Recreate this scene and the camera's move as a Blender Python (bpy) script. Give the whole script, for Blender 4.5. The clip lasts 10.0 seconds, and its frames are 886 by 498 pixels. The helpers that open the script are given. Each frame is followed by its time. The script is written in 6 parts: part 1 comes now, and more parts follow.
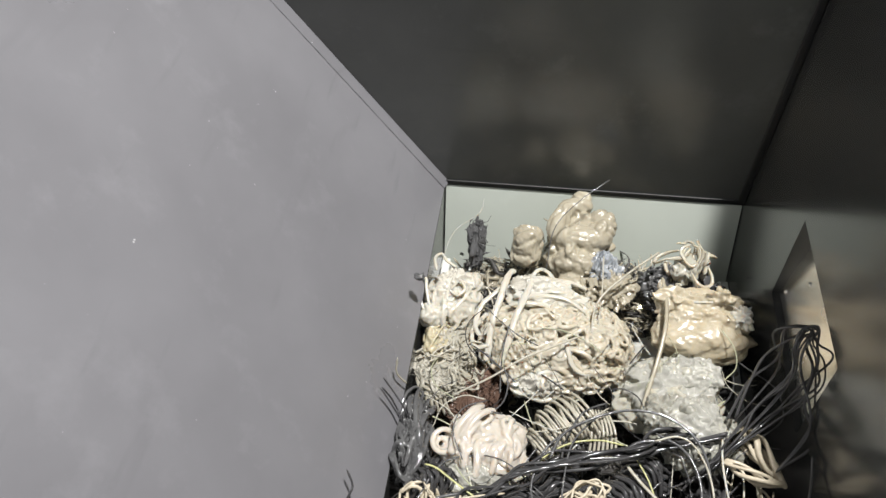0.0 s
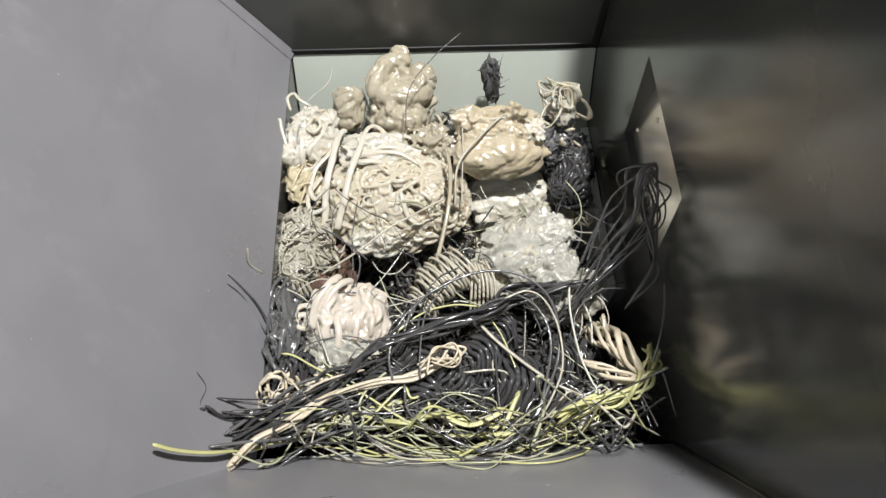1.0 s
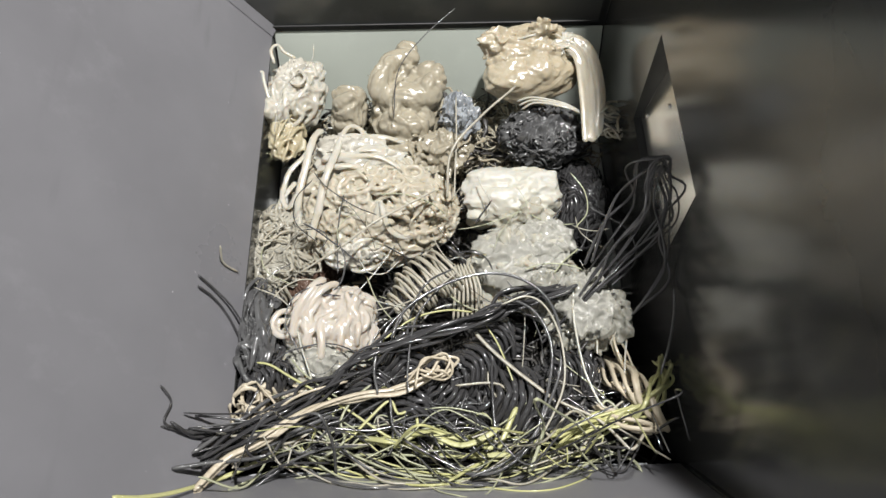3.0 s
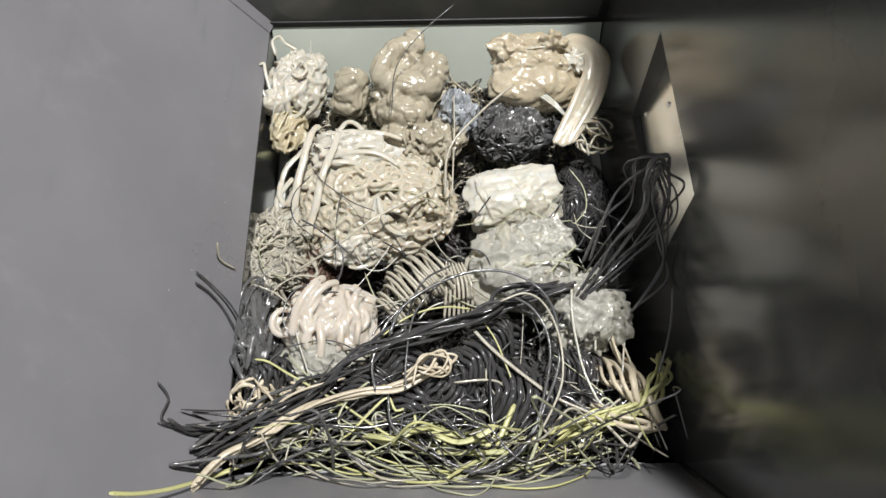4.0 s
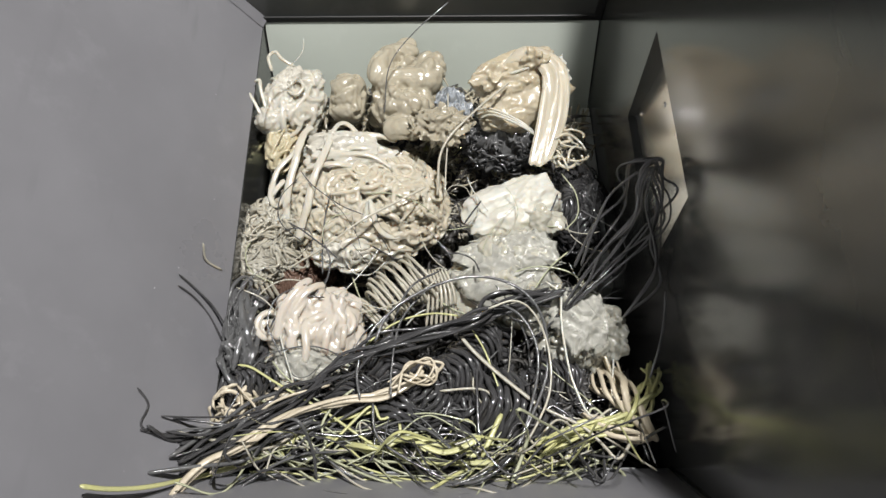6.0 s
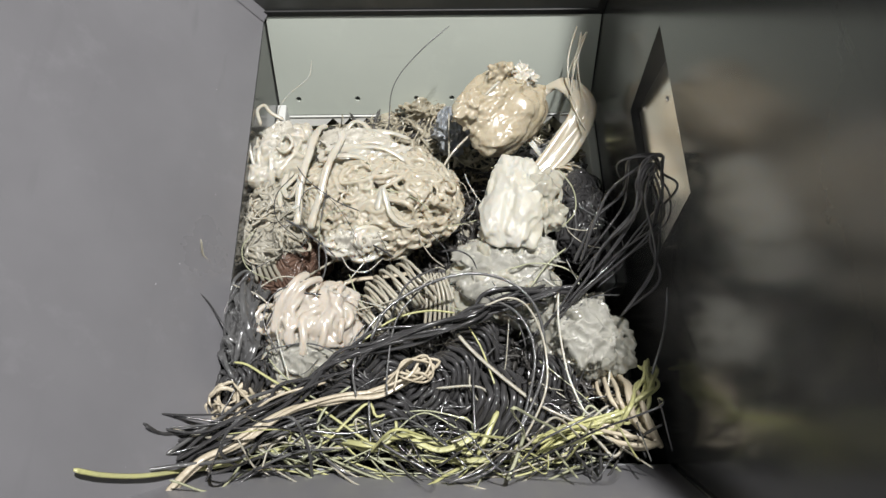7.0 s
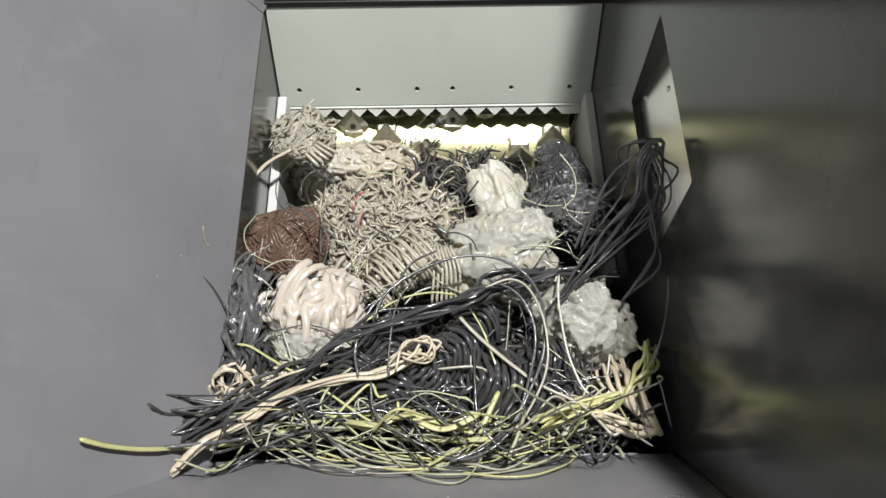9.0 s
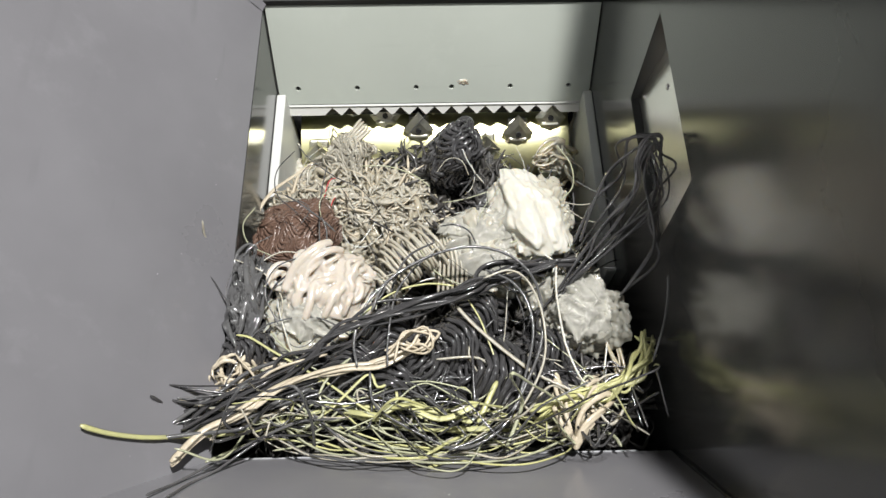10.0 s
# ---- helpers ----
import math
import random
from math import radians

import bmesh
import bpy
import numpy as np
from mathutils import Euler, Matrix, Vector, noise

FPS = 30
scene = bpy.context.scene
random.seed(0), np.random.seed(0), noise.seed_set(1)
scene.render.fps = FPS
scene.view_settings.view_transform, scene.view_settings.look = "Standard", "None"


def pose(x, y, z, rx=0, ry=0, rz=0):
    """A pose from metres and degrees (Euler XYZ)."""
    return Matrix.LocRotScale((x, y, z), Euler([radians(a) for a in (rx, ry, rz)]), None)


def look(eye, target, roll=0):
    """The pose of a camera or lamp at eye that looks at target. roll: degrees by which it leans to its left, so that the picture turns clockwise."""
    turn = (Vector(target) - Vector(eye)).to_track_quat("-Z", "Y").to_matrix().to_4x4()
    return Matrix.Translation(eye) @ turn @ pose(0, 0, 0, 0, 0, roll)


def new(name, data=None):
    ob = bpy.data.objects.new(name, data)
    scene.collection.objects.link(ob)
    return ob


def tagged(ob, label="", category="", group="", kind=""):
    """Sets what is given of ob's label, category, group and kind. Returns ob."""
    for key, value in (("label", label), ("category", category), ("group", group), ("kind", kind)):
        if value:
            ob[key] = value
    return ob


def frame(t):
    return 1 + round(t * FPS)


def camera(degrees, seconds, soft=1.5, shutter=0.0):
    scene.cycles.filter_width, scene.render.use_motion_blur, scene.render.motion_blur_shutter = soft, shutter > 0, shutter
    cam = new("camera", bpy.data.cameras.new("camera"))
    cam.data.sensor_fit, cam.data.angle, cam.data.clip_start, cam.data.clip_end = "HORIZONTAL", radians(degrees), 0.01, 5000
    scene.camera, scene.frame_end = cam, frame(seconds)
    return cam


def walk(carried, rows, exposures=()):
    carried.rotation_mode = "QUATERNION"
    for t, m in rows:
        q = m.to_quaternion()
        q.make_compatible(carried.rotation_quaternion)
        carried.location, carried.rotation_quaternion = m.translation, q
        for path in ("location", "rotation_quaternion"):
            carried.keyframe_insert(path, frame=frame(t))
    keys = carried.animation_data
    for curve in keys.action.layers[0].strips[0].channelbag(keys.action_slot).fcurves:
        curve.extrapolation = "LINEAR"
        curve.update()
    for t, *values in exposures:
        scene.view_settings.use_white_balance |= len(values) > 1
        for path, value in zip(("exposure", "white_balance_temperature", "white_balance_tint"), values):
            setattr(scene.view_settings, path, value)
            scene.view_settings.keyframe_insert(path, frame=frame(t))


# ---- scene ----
cam = camera(63.8, 10.0)
PATH = [
    (0, (-0.143, -0.049, 1.384), (-0.389, 1.197, -0.161), -3.9),
    (0.2, (-0.127, -0.049, 1.411), (-0.236, 1.084, -0.234), -3.2),
    (0.3, (-0.112, -0.062, 1.394), (-0.184, 1.047, -0.269), -2.4),
    (0.5, (-0.101, -0.053, 1.38), (-0.109, 0.993, -0.324), -1.0),
    (1, (-0.064, -0.026, 1.341), (-0.016, 0.944, -0.407), 0.7),
    (1.5, (-0.044, 0.013, 1.284), (-0.002, 0.971, -0.471), 0.5),
    (2, (-0.042, 0.038, 1.27), (-0.009, 0.979, -0.495), 0.2),
    (2.5, (-0.033, 0.054, 1.254), (-0.003, 0.982, -0.517), 0.2),
    (4, (-0.026, 0.072, 1.248), (0.007, 0.977, -0.536), 0.6),
    (4.5, (-0.023, 0.073, 1.247), (0.009, 0.978, -0.536), 0.6),
    (5, (-0.024, 0.076, 1.251), (0.016, 0.971, -0.537), 1.2),
    (5.5, (-0.01, 0.081, 1.239), (0.024, 0.981, -0.546), 1.3),
    (7, (-0.006, 0.09, 1.234), (0.018, 0.97, -0.562), 0.7),
    (7.5, (-0.001, 0.092, 1.234), (0.019, 0.966, -0.565), 0.4),
    (8, (-0.007, 0.092, 1.233), (0.017, 0.959, -0.569), 0.5),
    (8.5, (-0.004, 0.087, 1.227), (0.014, 0.958, -0.574), 0.2),
    (9, (-0.005, 0.088, 1.233), (0.014, 0.948, -0.573), 0.2),
    (9.5, (-0.004, 0.089, 1.235), (0.016, 0.944, -0.572), 0.2),
    (10, (-0.011, 0.086, 1.234), (0.017, 0.943, -0.574), 0.7),
]
walk(cam, [(t, look(eye, target, roll)) for t, eye, target, roll in PATH],
     [(0, 0.06), (0.5, 0.12), (1.5, 0.04), (2.5, -0.09), (4, -0.10), (5.5, -0.12), (7.5, -0.15), (8.5, -0.03), (9, -0.04), (10, 0.09)])

# ---- light ----
world = bpy.data.worlds.new("hall_air")
world.use_nodes = True
scene.world = world
world.node_tree.nodes["Background"].inputs[0].default_value = (0.85, 0.93, 1.0, 1)
world.node_tree.nodes["Background"].inputs[1].default_value = 0.022


def area_lamp(name, eye, target, size_x, size_y, watts, color):
    data = bpy.data.lights.new(name, "AREA")
    data.shape, data.size, data.size_y, data.energy, data.color = "RECTANGLE", size_x, size_y, watts, color
    ob = new(name, data)
    ob.matrix_world = look(eye, target)
    return ob


area_lamp("high_bay_lamp", (0.57, 1.22, 3.95), (0.0, 0.8, 0.0), 0.17, 0.17, 280, (0.995, 0.98, 0.975))
# Added soft fill light from the front; no such lamp is known.
area_lamp("hall_lamp", (-1.3, -1.6, 3.9), (-0.2, 0.6, 0.0), 2.4, 0.6, 12, (0.95, 0.98, 1.0))


# ---- materials ----
def nodes_of(name):
    m = bpy.data.materials.new(name)
    m.use_nodes = True
    t = m.node_tree
    return m, t, t.nodes["Principled BSDF"]


def noise_node(t, scale, detail=4.0, rough=0.55):
    co = t.nodes.new("ShaderNodeTexCoord")
    n = t.nodes.new("ShaderNodeTexNoise")
    n.inputs["Scale"].default_value, n.inputs["Detail"].default_value = scale, detail
    n.inputs["Roughness"].default_value = rough
    t.links.new(co.outputs["Object"], n.inputs["Vector"])
    return n


def mix_colors(t, fac, a, b):
    mx = t.nodes.new("ShaderNodeMix")
    mx.data_type = "RGBA"
    for slot, v in ((6, a), (7, b)):
        if isinstance(v, tuple):
            mx.inputs[slot].default_value = (*v, 1)
        else:
            t.links.new(v, mx.inputs[slot])
    t.links.new(fac, mx.inputs[0])
    return mx.outputs[2]


def ramp(t, src, lo, hi):
    r = t.nodes.new("ShaderNodeMapRange")
    r.inputs[1].default_value, r.inputs[2].default_value = lo, hi
    t.links.new(src, r.inputs[0])
    return r.outputs[0]


def bumped(t, bsdf, src, strength, distance):
    b = t.nodes.new("ShaderNodeBump")
    b.inputs["Strength"].default_value, b.inputs["Distance"].default_value = strength, distance
    t.links.new(src, b.inputs["Height"])
    t.links.new(b.outputs[0], bsdf.inputs["Normal"])


def plastic(name, a, b, rough=0.28, scale=14.0, sss=0.0, bump=0.35, island=True, coat=0.35):
    """Moulded waste plastic: two tones in drifts, a shift from strand to strand, wet gloss."""
    m, t, p = nodes_of(name)
    n1 = noise_node(t, scale, 5)
    col = mix_colors(t, ramp(t, n1.outputs[0], 0.35, 0.68), a, b)
    n5 = noise_node(t, scale * 4.5, 4)
    col = mix_colors(t, ramp(t, n5.outputs[0], 0.55, 0.90), col, tuple(c * 0.86 for c in b))
    if island:
        geo = t.nodes.new("ShaderNodeNewGeometry")
        dim = tuple(c * 0.62 for c in a)
        r = t.nodes.new("ShaderNodeMapRange")
        r.inputs[3].default_value, r.inputs[4].default_value = 0.0, 0.28
        t.links.new(geo.outputs["Random Per Island"], r.inputs[0])
        col = mix_colors(t, r.outputs[0], col, dim)
    t.links.new(col, p.inputs["Base Color"])
    n2 = noise_node(t, scale * 9, 3)
    rr = t.nodes.new("ShaderNodeMapRange")
    rr.inputs[3].default_value, rr.inputs[4].default_value = rough * 0.6, rough * 1.6
    t.links.new(n2.outputs[0], rr.inputs[0])
    t.links.new(rr.outputs[0], p.inputs["Roughness"])
    bumped(t, p, n2.outputs[0], bump, 0.004)
    p.inputs["Coat Weight"].default_value = coat
    p.inputs["Coat Roughness"].default_value = 0.07
    if sss:
        p.inputs["Subsurface Weight"].default_value = sss
        p.inputs["Subsurface Radius"].default_value = (0.014, 0.011, 0.008)
        p.inputs["Subsurface Scale"].default_value = 1.0
    return m


def paint(name, col, rough, blotch=0.16, dust=0.0, ior=1.5, peel=0.04):
    """Sheet-metal paint: rubbed drifts, scuffs, painted-in soft reflections, a little orange peel."""
    m, t, p = nodes_of(name)
    n1 = noise_node(t, 2.2, 6)
    dark = tuple(c * (1 - blotch) for c in col)
    light = tuple(min(1, c * (1 + blotch)) for c in col)
    c1 = mix_colors(t, ramp(t, n1.outputs[0], 0.3, 0.7), dark, light)
    co = t.nodes.new("ShaderNodeTexCoord")
    mp = t.nodes.new("ShaderNodeMapping")
    mp.inputs["Scale"].default_value = (3, 3, 26)
    t.links.new(co.outputs["Object"], mp.inputs[0])
    n2 = t.nodes.new("ShaderNodeTexNoise")
    n2.inputs["Scale"].default_value, n2.inputs["Detail"].default_value = 1.3, 5
    t.links.new(mp.outputs[0], n2.inputs["Vector"])
    c2 = mix_colors(t, ramp(t, n2.outputs[0], 0.62, 0.78), c1, tuple(c * 0.93 for c in col))
    # Pale blotches: smudges, and soft reflections put into the colour.
    n6 = noise_node(t, 7.5, 5, 0.65)
    c2 = mix_colors(t, ramp(t, n6.outputs[0], 0.56, 0.80), c2, tuple(min(1, c * (1 + blotch * 1.6)) for c in col))
    if dust:
        n4 = noise_node(t, 60, 2)
        c2 = mix_colors(t, ramp(t, n4.outputs[0], 0.765, 0.79), c2, (dust, dust, dust))
    t.links.new(c2, p.inputs["Base Color"])
    rr = t.nodes.new("ShaderNodeMapRange")
    rr.inputs[3].default_value, rr.inputs[4].default_value = rough * 0.8, rough * 1.35
    t.links.new(n1.outputs[0], rr.inputs[0])
    t.links.new(rr.outputs[0], p.inputs["Roughness"])
    n3 = noise_node(t, 240, 2)
    bumped(t, p, n3.outputs[0], peel, 0.001)
    p.inputs["IOR"].default_value = ior
    return m


def metal(name, a, b, rough, scale=30.0):
    m, t, p = nodes_of(name)
    p.inputs["Metallic"].default_value = 1.0
    n1 = noise_node(t, scale, 5)
    t.links.new(mix_colors(t, ramp(t, n1.outputs[0], 0.35, 0.7), a, b), p.inputs["Base Color"])
    rr = t.nodes.new("ShaderNodeMapRange")
    rr.inputs[3].default_value, rr.inputs[4].default_value = rough * 0.7, rough * 1.5
    t.links.new(n1.outputs[0], rr.inputs[0])
    t.links.new(rr.outputs[0], p.inputs["Roughness"])
    return m


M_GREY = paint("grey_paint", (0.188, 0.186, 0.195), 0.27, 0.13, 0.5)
# Shade on the upright walls is put into these two darker base colours.
M_SHADED = paint("shaded_grey_gloss_paint", (0.048, 0.049, 0.047), 0.16, 0.12, 0.0, 1.76, 0.015)
M_BACK = paint("shaded_back_grey_paint", (0.105, 0.108, 0.102), 0.20, 0.18, 0.0, 1.6, 0.015)
M_PALE = paint("pale_green_paint", (0.545, 0.585, 0.52), 0.45, 0.05)
M_WHITE = paint("white_primer", (0.62, 0.63, 0.60), 0.5, 0.1)
M_HALL = paint("hall_plaster", (0.34, 0.35, 0.36), 0.8, 0.08)
M_STEEL = metal("polished_steel", (0.98, 0.96, 0.93), (0.92, 0.90, 0.87), 0.24, 9)
M_TOOTH = paint("worn_bright_edge", (0.66, 0.66, 0.62), 0.35, 0.15)
M_DRUM = metal("oiled_yellow_steel", (0.90, 0.88, 0.50), (0.60, 0.58, 0.34), 0.36, 14)
M_KNIFE = metal("knife_steel", (0.74, 0.73, 0.62), (0.52, 0.51, 0.43), 0.38, 40)
# Near-black for dark parts, and for the shadow behind the knife teeth.
M_BLACKGAP = paint("black_gap_steel", (0.02, 0.02, 0.02), 0.5, 0.2)

P_CREAM = plastic("cream_plastic", (0.55, 0.51, 0.41), (0.48, 0.43, 0.33), 0.20, 9, 0.6, 0.2)
P_WHITE = plastic("white_plastic", (0.585, 0.56, 0.485), (0.55, 0.515, 0.42), 0.20, 10, 0.6, 0.2)
P_IVORY = plastic("ivory_plastic", (0.58, 0.57, 0.51), (0.54, 0.51, 0.40), 0.42, 6, 0.55, 0.4, True, 0.1)
P_TAN = plastic("tan_plastic", (0.50, 0.44, 0.325), (0.42, 0.36, 0.245), 0.24, 7, 0.45, 0.12)
P_PINK = plastic("pinkish_cream_plastic", (0.575, 0.53, 0.46), (0.53, 0.475, 0.40), 0.20, 12, 0.6, 0.15)
P_OCHRE = plastic("yellowed_plastic", (0.52, 0.465, 0.32), (0.42, 0.36, 0.23), 0.26, 12, 0.4)
P_GREY = plastic("warm_grey_plastic", (0.50, 0.465, 0.375), (0.36, 0.335, 0.265), 0.34, 15, 0.2)
P_GREEN = plastic("greenish_grey_plastic", (0.43, 0.39, 0.295), (0.34, 0.305, 0.225), 0.20, 9, 0.2, 0.12)
P_FILM = plastic("milky_film_plastic", (0.54, 0.52, 0.435), (0.46, 0.44, 0.36), 0.14, 12, 0.5, 0.2)
P_FILM.node_tree.nodes["Principled BSDF"].inputs["Transmission Weight"].default_value = 0.15
P_FILM.node_tree.nodes["Principled BSDF"].inputs["IOR"].default_value = 1.4
P_CLEAR = plastic("clear_film_plastic", (0.78, 0.77, 0.69), (0.66, 0.65, 0.57), 0.14, 20, 0.0, 0.2)
P_CLEAR.node_tree.nodes["Principled BSDF"].inputs["Transmission Weight"].default_value = 0.55
P_CLEAR.node_tree.nodes["Principled BSDF"].inputs["IOR"].default_value = 1.3
P_SKIN = plastic("white_skin_plastic", (0.60, 0.575, 0.50), (0.54, 0.505, 0.42), 0.18, 12, 0.0, 0.2)
P_HAZE = plastic("hazy_grey_plastic", (0.44, 0.43, 0.365), (0.33, 0.325, 0.275), 0.14, 14, 0.25, 0.2)
P_HAZE.node_tree.nodes["Principled BSDF"].inputs["Transmission Weight"].default_value = 0.2
P_BLUE = plastic("bluish_film_plastic", (0.36, 0.38, 0.39), (0.22, 0.235, 0.25), 0.16, 18, 0.2, 0.2)
P_BLACK = plastic("black_plastic", (0.042, 0.041, 0.042), (0.062, 0.061, 0.061), 0.15, 20, 0, 0.08, True, 0.7)
P_CHAR = plastic("charcoal_plastic", (0.12, 0.12, 0.118), (0.070, 0.070, 0.071), 0.16, 18, 0, 0.15, True, 0.6)
P_BROWN = plastic("brown_plastic", (0.165, 0.102, 0.074), (0.11, 0.068, 0.050), 0.24, 16)
P_YELLOW = plastic("yellow_plastic", (0.55, 0.54, 0.23), (0.46, 0.46, 0.24), 0.30, 25)
P_LIME = plastic("pale_lime_plastic", (0.44, 0.45, 0.29), (0.34, 0.35, 0.24), 0.26, 25)
P_STRAW = plastic("straw_plastic", (0.60, 0.53, 0.40), (0.49, 0.42, 0.30), 0.34, 20)
P_RED = plastic("red_plastic", (0.55, 0.05, 0.05), (0.4, 0.04, 0.04), 0.3, 20)
# Near-black filler: the shade between the lumps is put into its colour.
P_SHADE = plastic("gap_shade_plastic", (0.060, 0.056, 0.05), (0.030, 0.028, 0.026), 0.4, 30)


# ---- mesh helpers ----
def mesh_ob(name, verts, faces, material, smooth=True):
    me = bpy.data.meshes.new(name)
    me.from_pydata([tuple(v) for v in verts], [], faces)
    if smooth:
        me.polygons.foreach_set("use_smooth", [True] * len(me.polygons))
    me.materials.append(material)
    me.update()
    return new(name, me)


def part(name, bm, material, parent, label="", smooth=False):
    """Links a bmesh, or (verts, faces), as one mesh object under parent."""
    if isinstance(bm, tuple):
        ob = mesh_ob(name, bm[0], bm[1], material, True)
    else:
        me = bpy.data.meshes.new(name)
        bm.to_mesh(me)
        bm.free()
        me.materials.append(material)
        if smooth:
            me.polygons.foreach_set("use_smooth", [True] * len(me.polygons))
        ob = new(name, me)
    ob.parent = parent
    if label:
        ob["label"] = label
    return ob


def prism(points, depth):
    """A plate: the polygon, and its copy pushed by the vector depth, bevelled a little."""
    bm = bmesh.new()
    a = [bm.verts.new(p) for p in points]
    b = [bm.verts.new(Vector(p) + Vector(depth)) for p in points]
    n = len(points)
    bm.faces.new(a)
    bm.faces.new(b[::-1])
    for i in range(n):
        bm.faces.new((a[i], b[i], b[(i + 1) % n], a[(i + 1) % n]))
    bmesh.ops.recalc_face_normals(bm, faces=bm.faces)
    return bm


def box(x0, y0, z0, x1, y1, z1, bevel=0.0):
    bm = bmesh.new()
    bmesh.ops.create_cube(bm, size=1)
    for v in bm.verts:
        v.co = ((x0 + x1) / 2 + v.co.x * (x1 - x0), (y0 + y1) / 2 + v.co.y * (y1 - y0), (z0 + z1) / 2 + v.co.z * (z1 - z0))
    if bevel:
        bmesh.ops.bevel(bm, geom=bm.edges[:], offset=bevel, segments=2, affect="EDGES", profile=0.5)
    return bm


def setting(name, bm, material, label, category):
    ob = part(name, bm, material, None)
    return tagged(ob, label, category, kind="structure")


def spline(ctrl, step):
    """Points along a Catmull-Rom curve through ctrl, about step apart."""
    c = np.array(ctrl, float)
    c = np.vstack([2 * c[0] - c[1], c, 2 * c[-1] - c[-2]])
    out = []
    for i in range(1, len(c) - 2):
        k = max(2, int(np.linalg.norm(c[i + 1] - c[i]) / step))
        u = np.linspace(0, 1, k, endpoint=False)[:, None]
        out.append(0.5 * (2 * c[i] + (c[i + 1] - c[i - 1]) * u + (2 * c[i - 1] - 5 * c[i] + 4 * c[i + 1] - c[i + 2]) * u ** 2
                          + (3 * c[i] - c[i - 1] - 3 * c[i + 1] + c[i + 2]) * u ** 3))
    out.append(c[-2][None])
    return np.vstack(out)


def tube(p, radius, sides=6, flat=1.0, taper=0.5):
    """Verts and faces of a round or flattened strand along the points p, with pinched ends."""
    p = np.asarray(p, float)
    n = len(p)
    tan = np.gradient(p, axis=0)
    tan /= np.linalg.norm(tan, axis=1)[:, None] + 1e-9
    ref = np.array([0.12, 0.21, 1.0])
    side = np.cross(tan, ref)
    ln = np.linalg.norm(side, axis=1)[:, None]
    side = np.where(ln > 0.05, side / (ln + 1e-9), np.array([1.0, 0, 0]))
    up = np.cross(side, tan)
    r = np.broadcast_to(np.asarray(radius, float), (n,)).copy()
    r[0] *= taper
    r[-1] *= taper
    a = np.arange(sides) * 2 * np.pi / sides
    v = p[:, None] + r[:, None, None] * (np.cos(a)[None, :, None] * side[:, None] + flat * np.sin(a)[None, :, None] * up[:, None])
    faces = [(i * sides + j, i * sides + (j + 1) % sides, (i + 1) * sides + (j + 1) % sides, (i + 1) * sides + j)
             for i in range(n - 1) for j in range(sides)]
    faces.append(tuple(range(sides))[::-1])
    faces.append(tuple((n - 1) * sides + j for j in range(sides)))
    return v.reshape(-1, 3), faces


def joined(pieces):
    verts, faces, base = [], [], 0
    for v, f in pieces:
        verts.append(v)
        faces += [tuple(base + i for i in q) for q in f]
        base += len(v)
    return np.vstack(verts), faces


SPHERES = {}


def sphere(level):
    if level not in SPHERES:
        bm = bmesh.new()
        bmesh.ops.create_icosphere(bm, subdivisions=level, radius=1)
        SPHERES[level] = (np.array([v.co[:] for v in bm.verts]), [tuple(v.index for v in f.verts) for f in bm.faces])
        bm.free()
    return SPHERES[level]


def lump(size, rough=0.22, freq=2.2, crease=0.0, level=4, seed=0, fine=0.03, peak=0.0):
    """A lump of set plastic: a ball pushed in and out, with wandering creases and, for film, sharp crests."""
    v, f = sphere(level)
    off = Vector((seed * 3.7, seed * 1.3, seed * 2.1))
    out = []
    for p in v:
        q = Vector(p) * freq + off
        q = q + noise.noise_vector(q * 0.9) * 0.55
        d = 1 + rough * noise.fractal(q, 1.0, 2.0, 3) * 1.4
        if crease:
            d -= crease * max(0.0, 1 - abs(noise.noise(q * 1.3)) * 5) ** 1.5
            d -= 0.4 * crease * max(0.0, 1 - abs(noise.noise(q * 3.1)) * 6) ** 1.5
        if peak:
            d += peak * (1 - abs(noise.noise(q * 1.7))) ** 7 + 0.5 * peak * (1 - abs(noise.noise(q * 3.9))) ** 6
        d += fine * noise.noise(q * 6)
        out.append(p * d)
    return np.array(out) * np.array(size), f


def shreds(size, count, radius, length, seed, flat=0.35, curl=0.35):
    """Torn ribbons and fibres lying every way over a low mound of that size."""
    rng = np.random.RandomState(seed)
    made = []
    for _ in range(count):
        a, r = rng.uniform(0, 2 * math.pi), math.sqrt(rng.uniform(0, 1))
        c = np.array([size[0] * r * math.cos(a), size[1] * r * math.sin(a), size[2] * math.sqrt(max(0, 1 - r * r)) * rng.uniform(0.55, 1.12)])
        h = rng.uniform(0, 2 * math.pi)
        d = np.array([math.cos(h), math.sin(h), rng.normal() * 0.22])
        n = np.cross(d, (0, 0, 1.0))
        ln, b, b2 = length * rng.uniform(0.3, 1.5), rng.normal() * curl, rng.normal() * curl
        ctrl = [c - d * ln, c - d * ln * 0.35 + n * b * ln, c + d * ln * 0.35 + n * b2 * ln + np.array([0, 0, rng.normal() * 0.2 * ln]), c + d * ln]
        p = spline(ctrl, ln / 5)
        made.append(tube(p, radius * rng.uniform(0.4, 1.5) * (1 + 0.35 * rng.normal(size=len(p))).clip(0.4, 1.8), 5, rng.choice([flat, 1.0])))
    return joined(made)


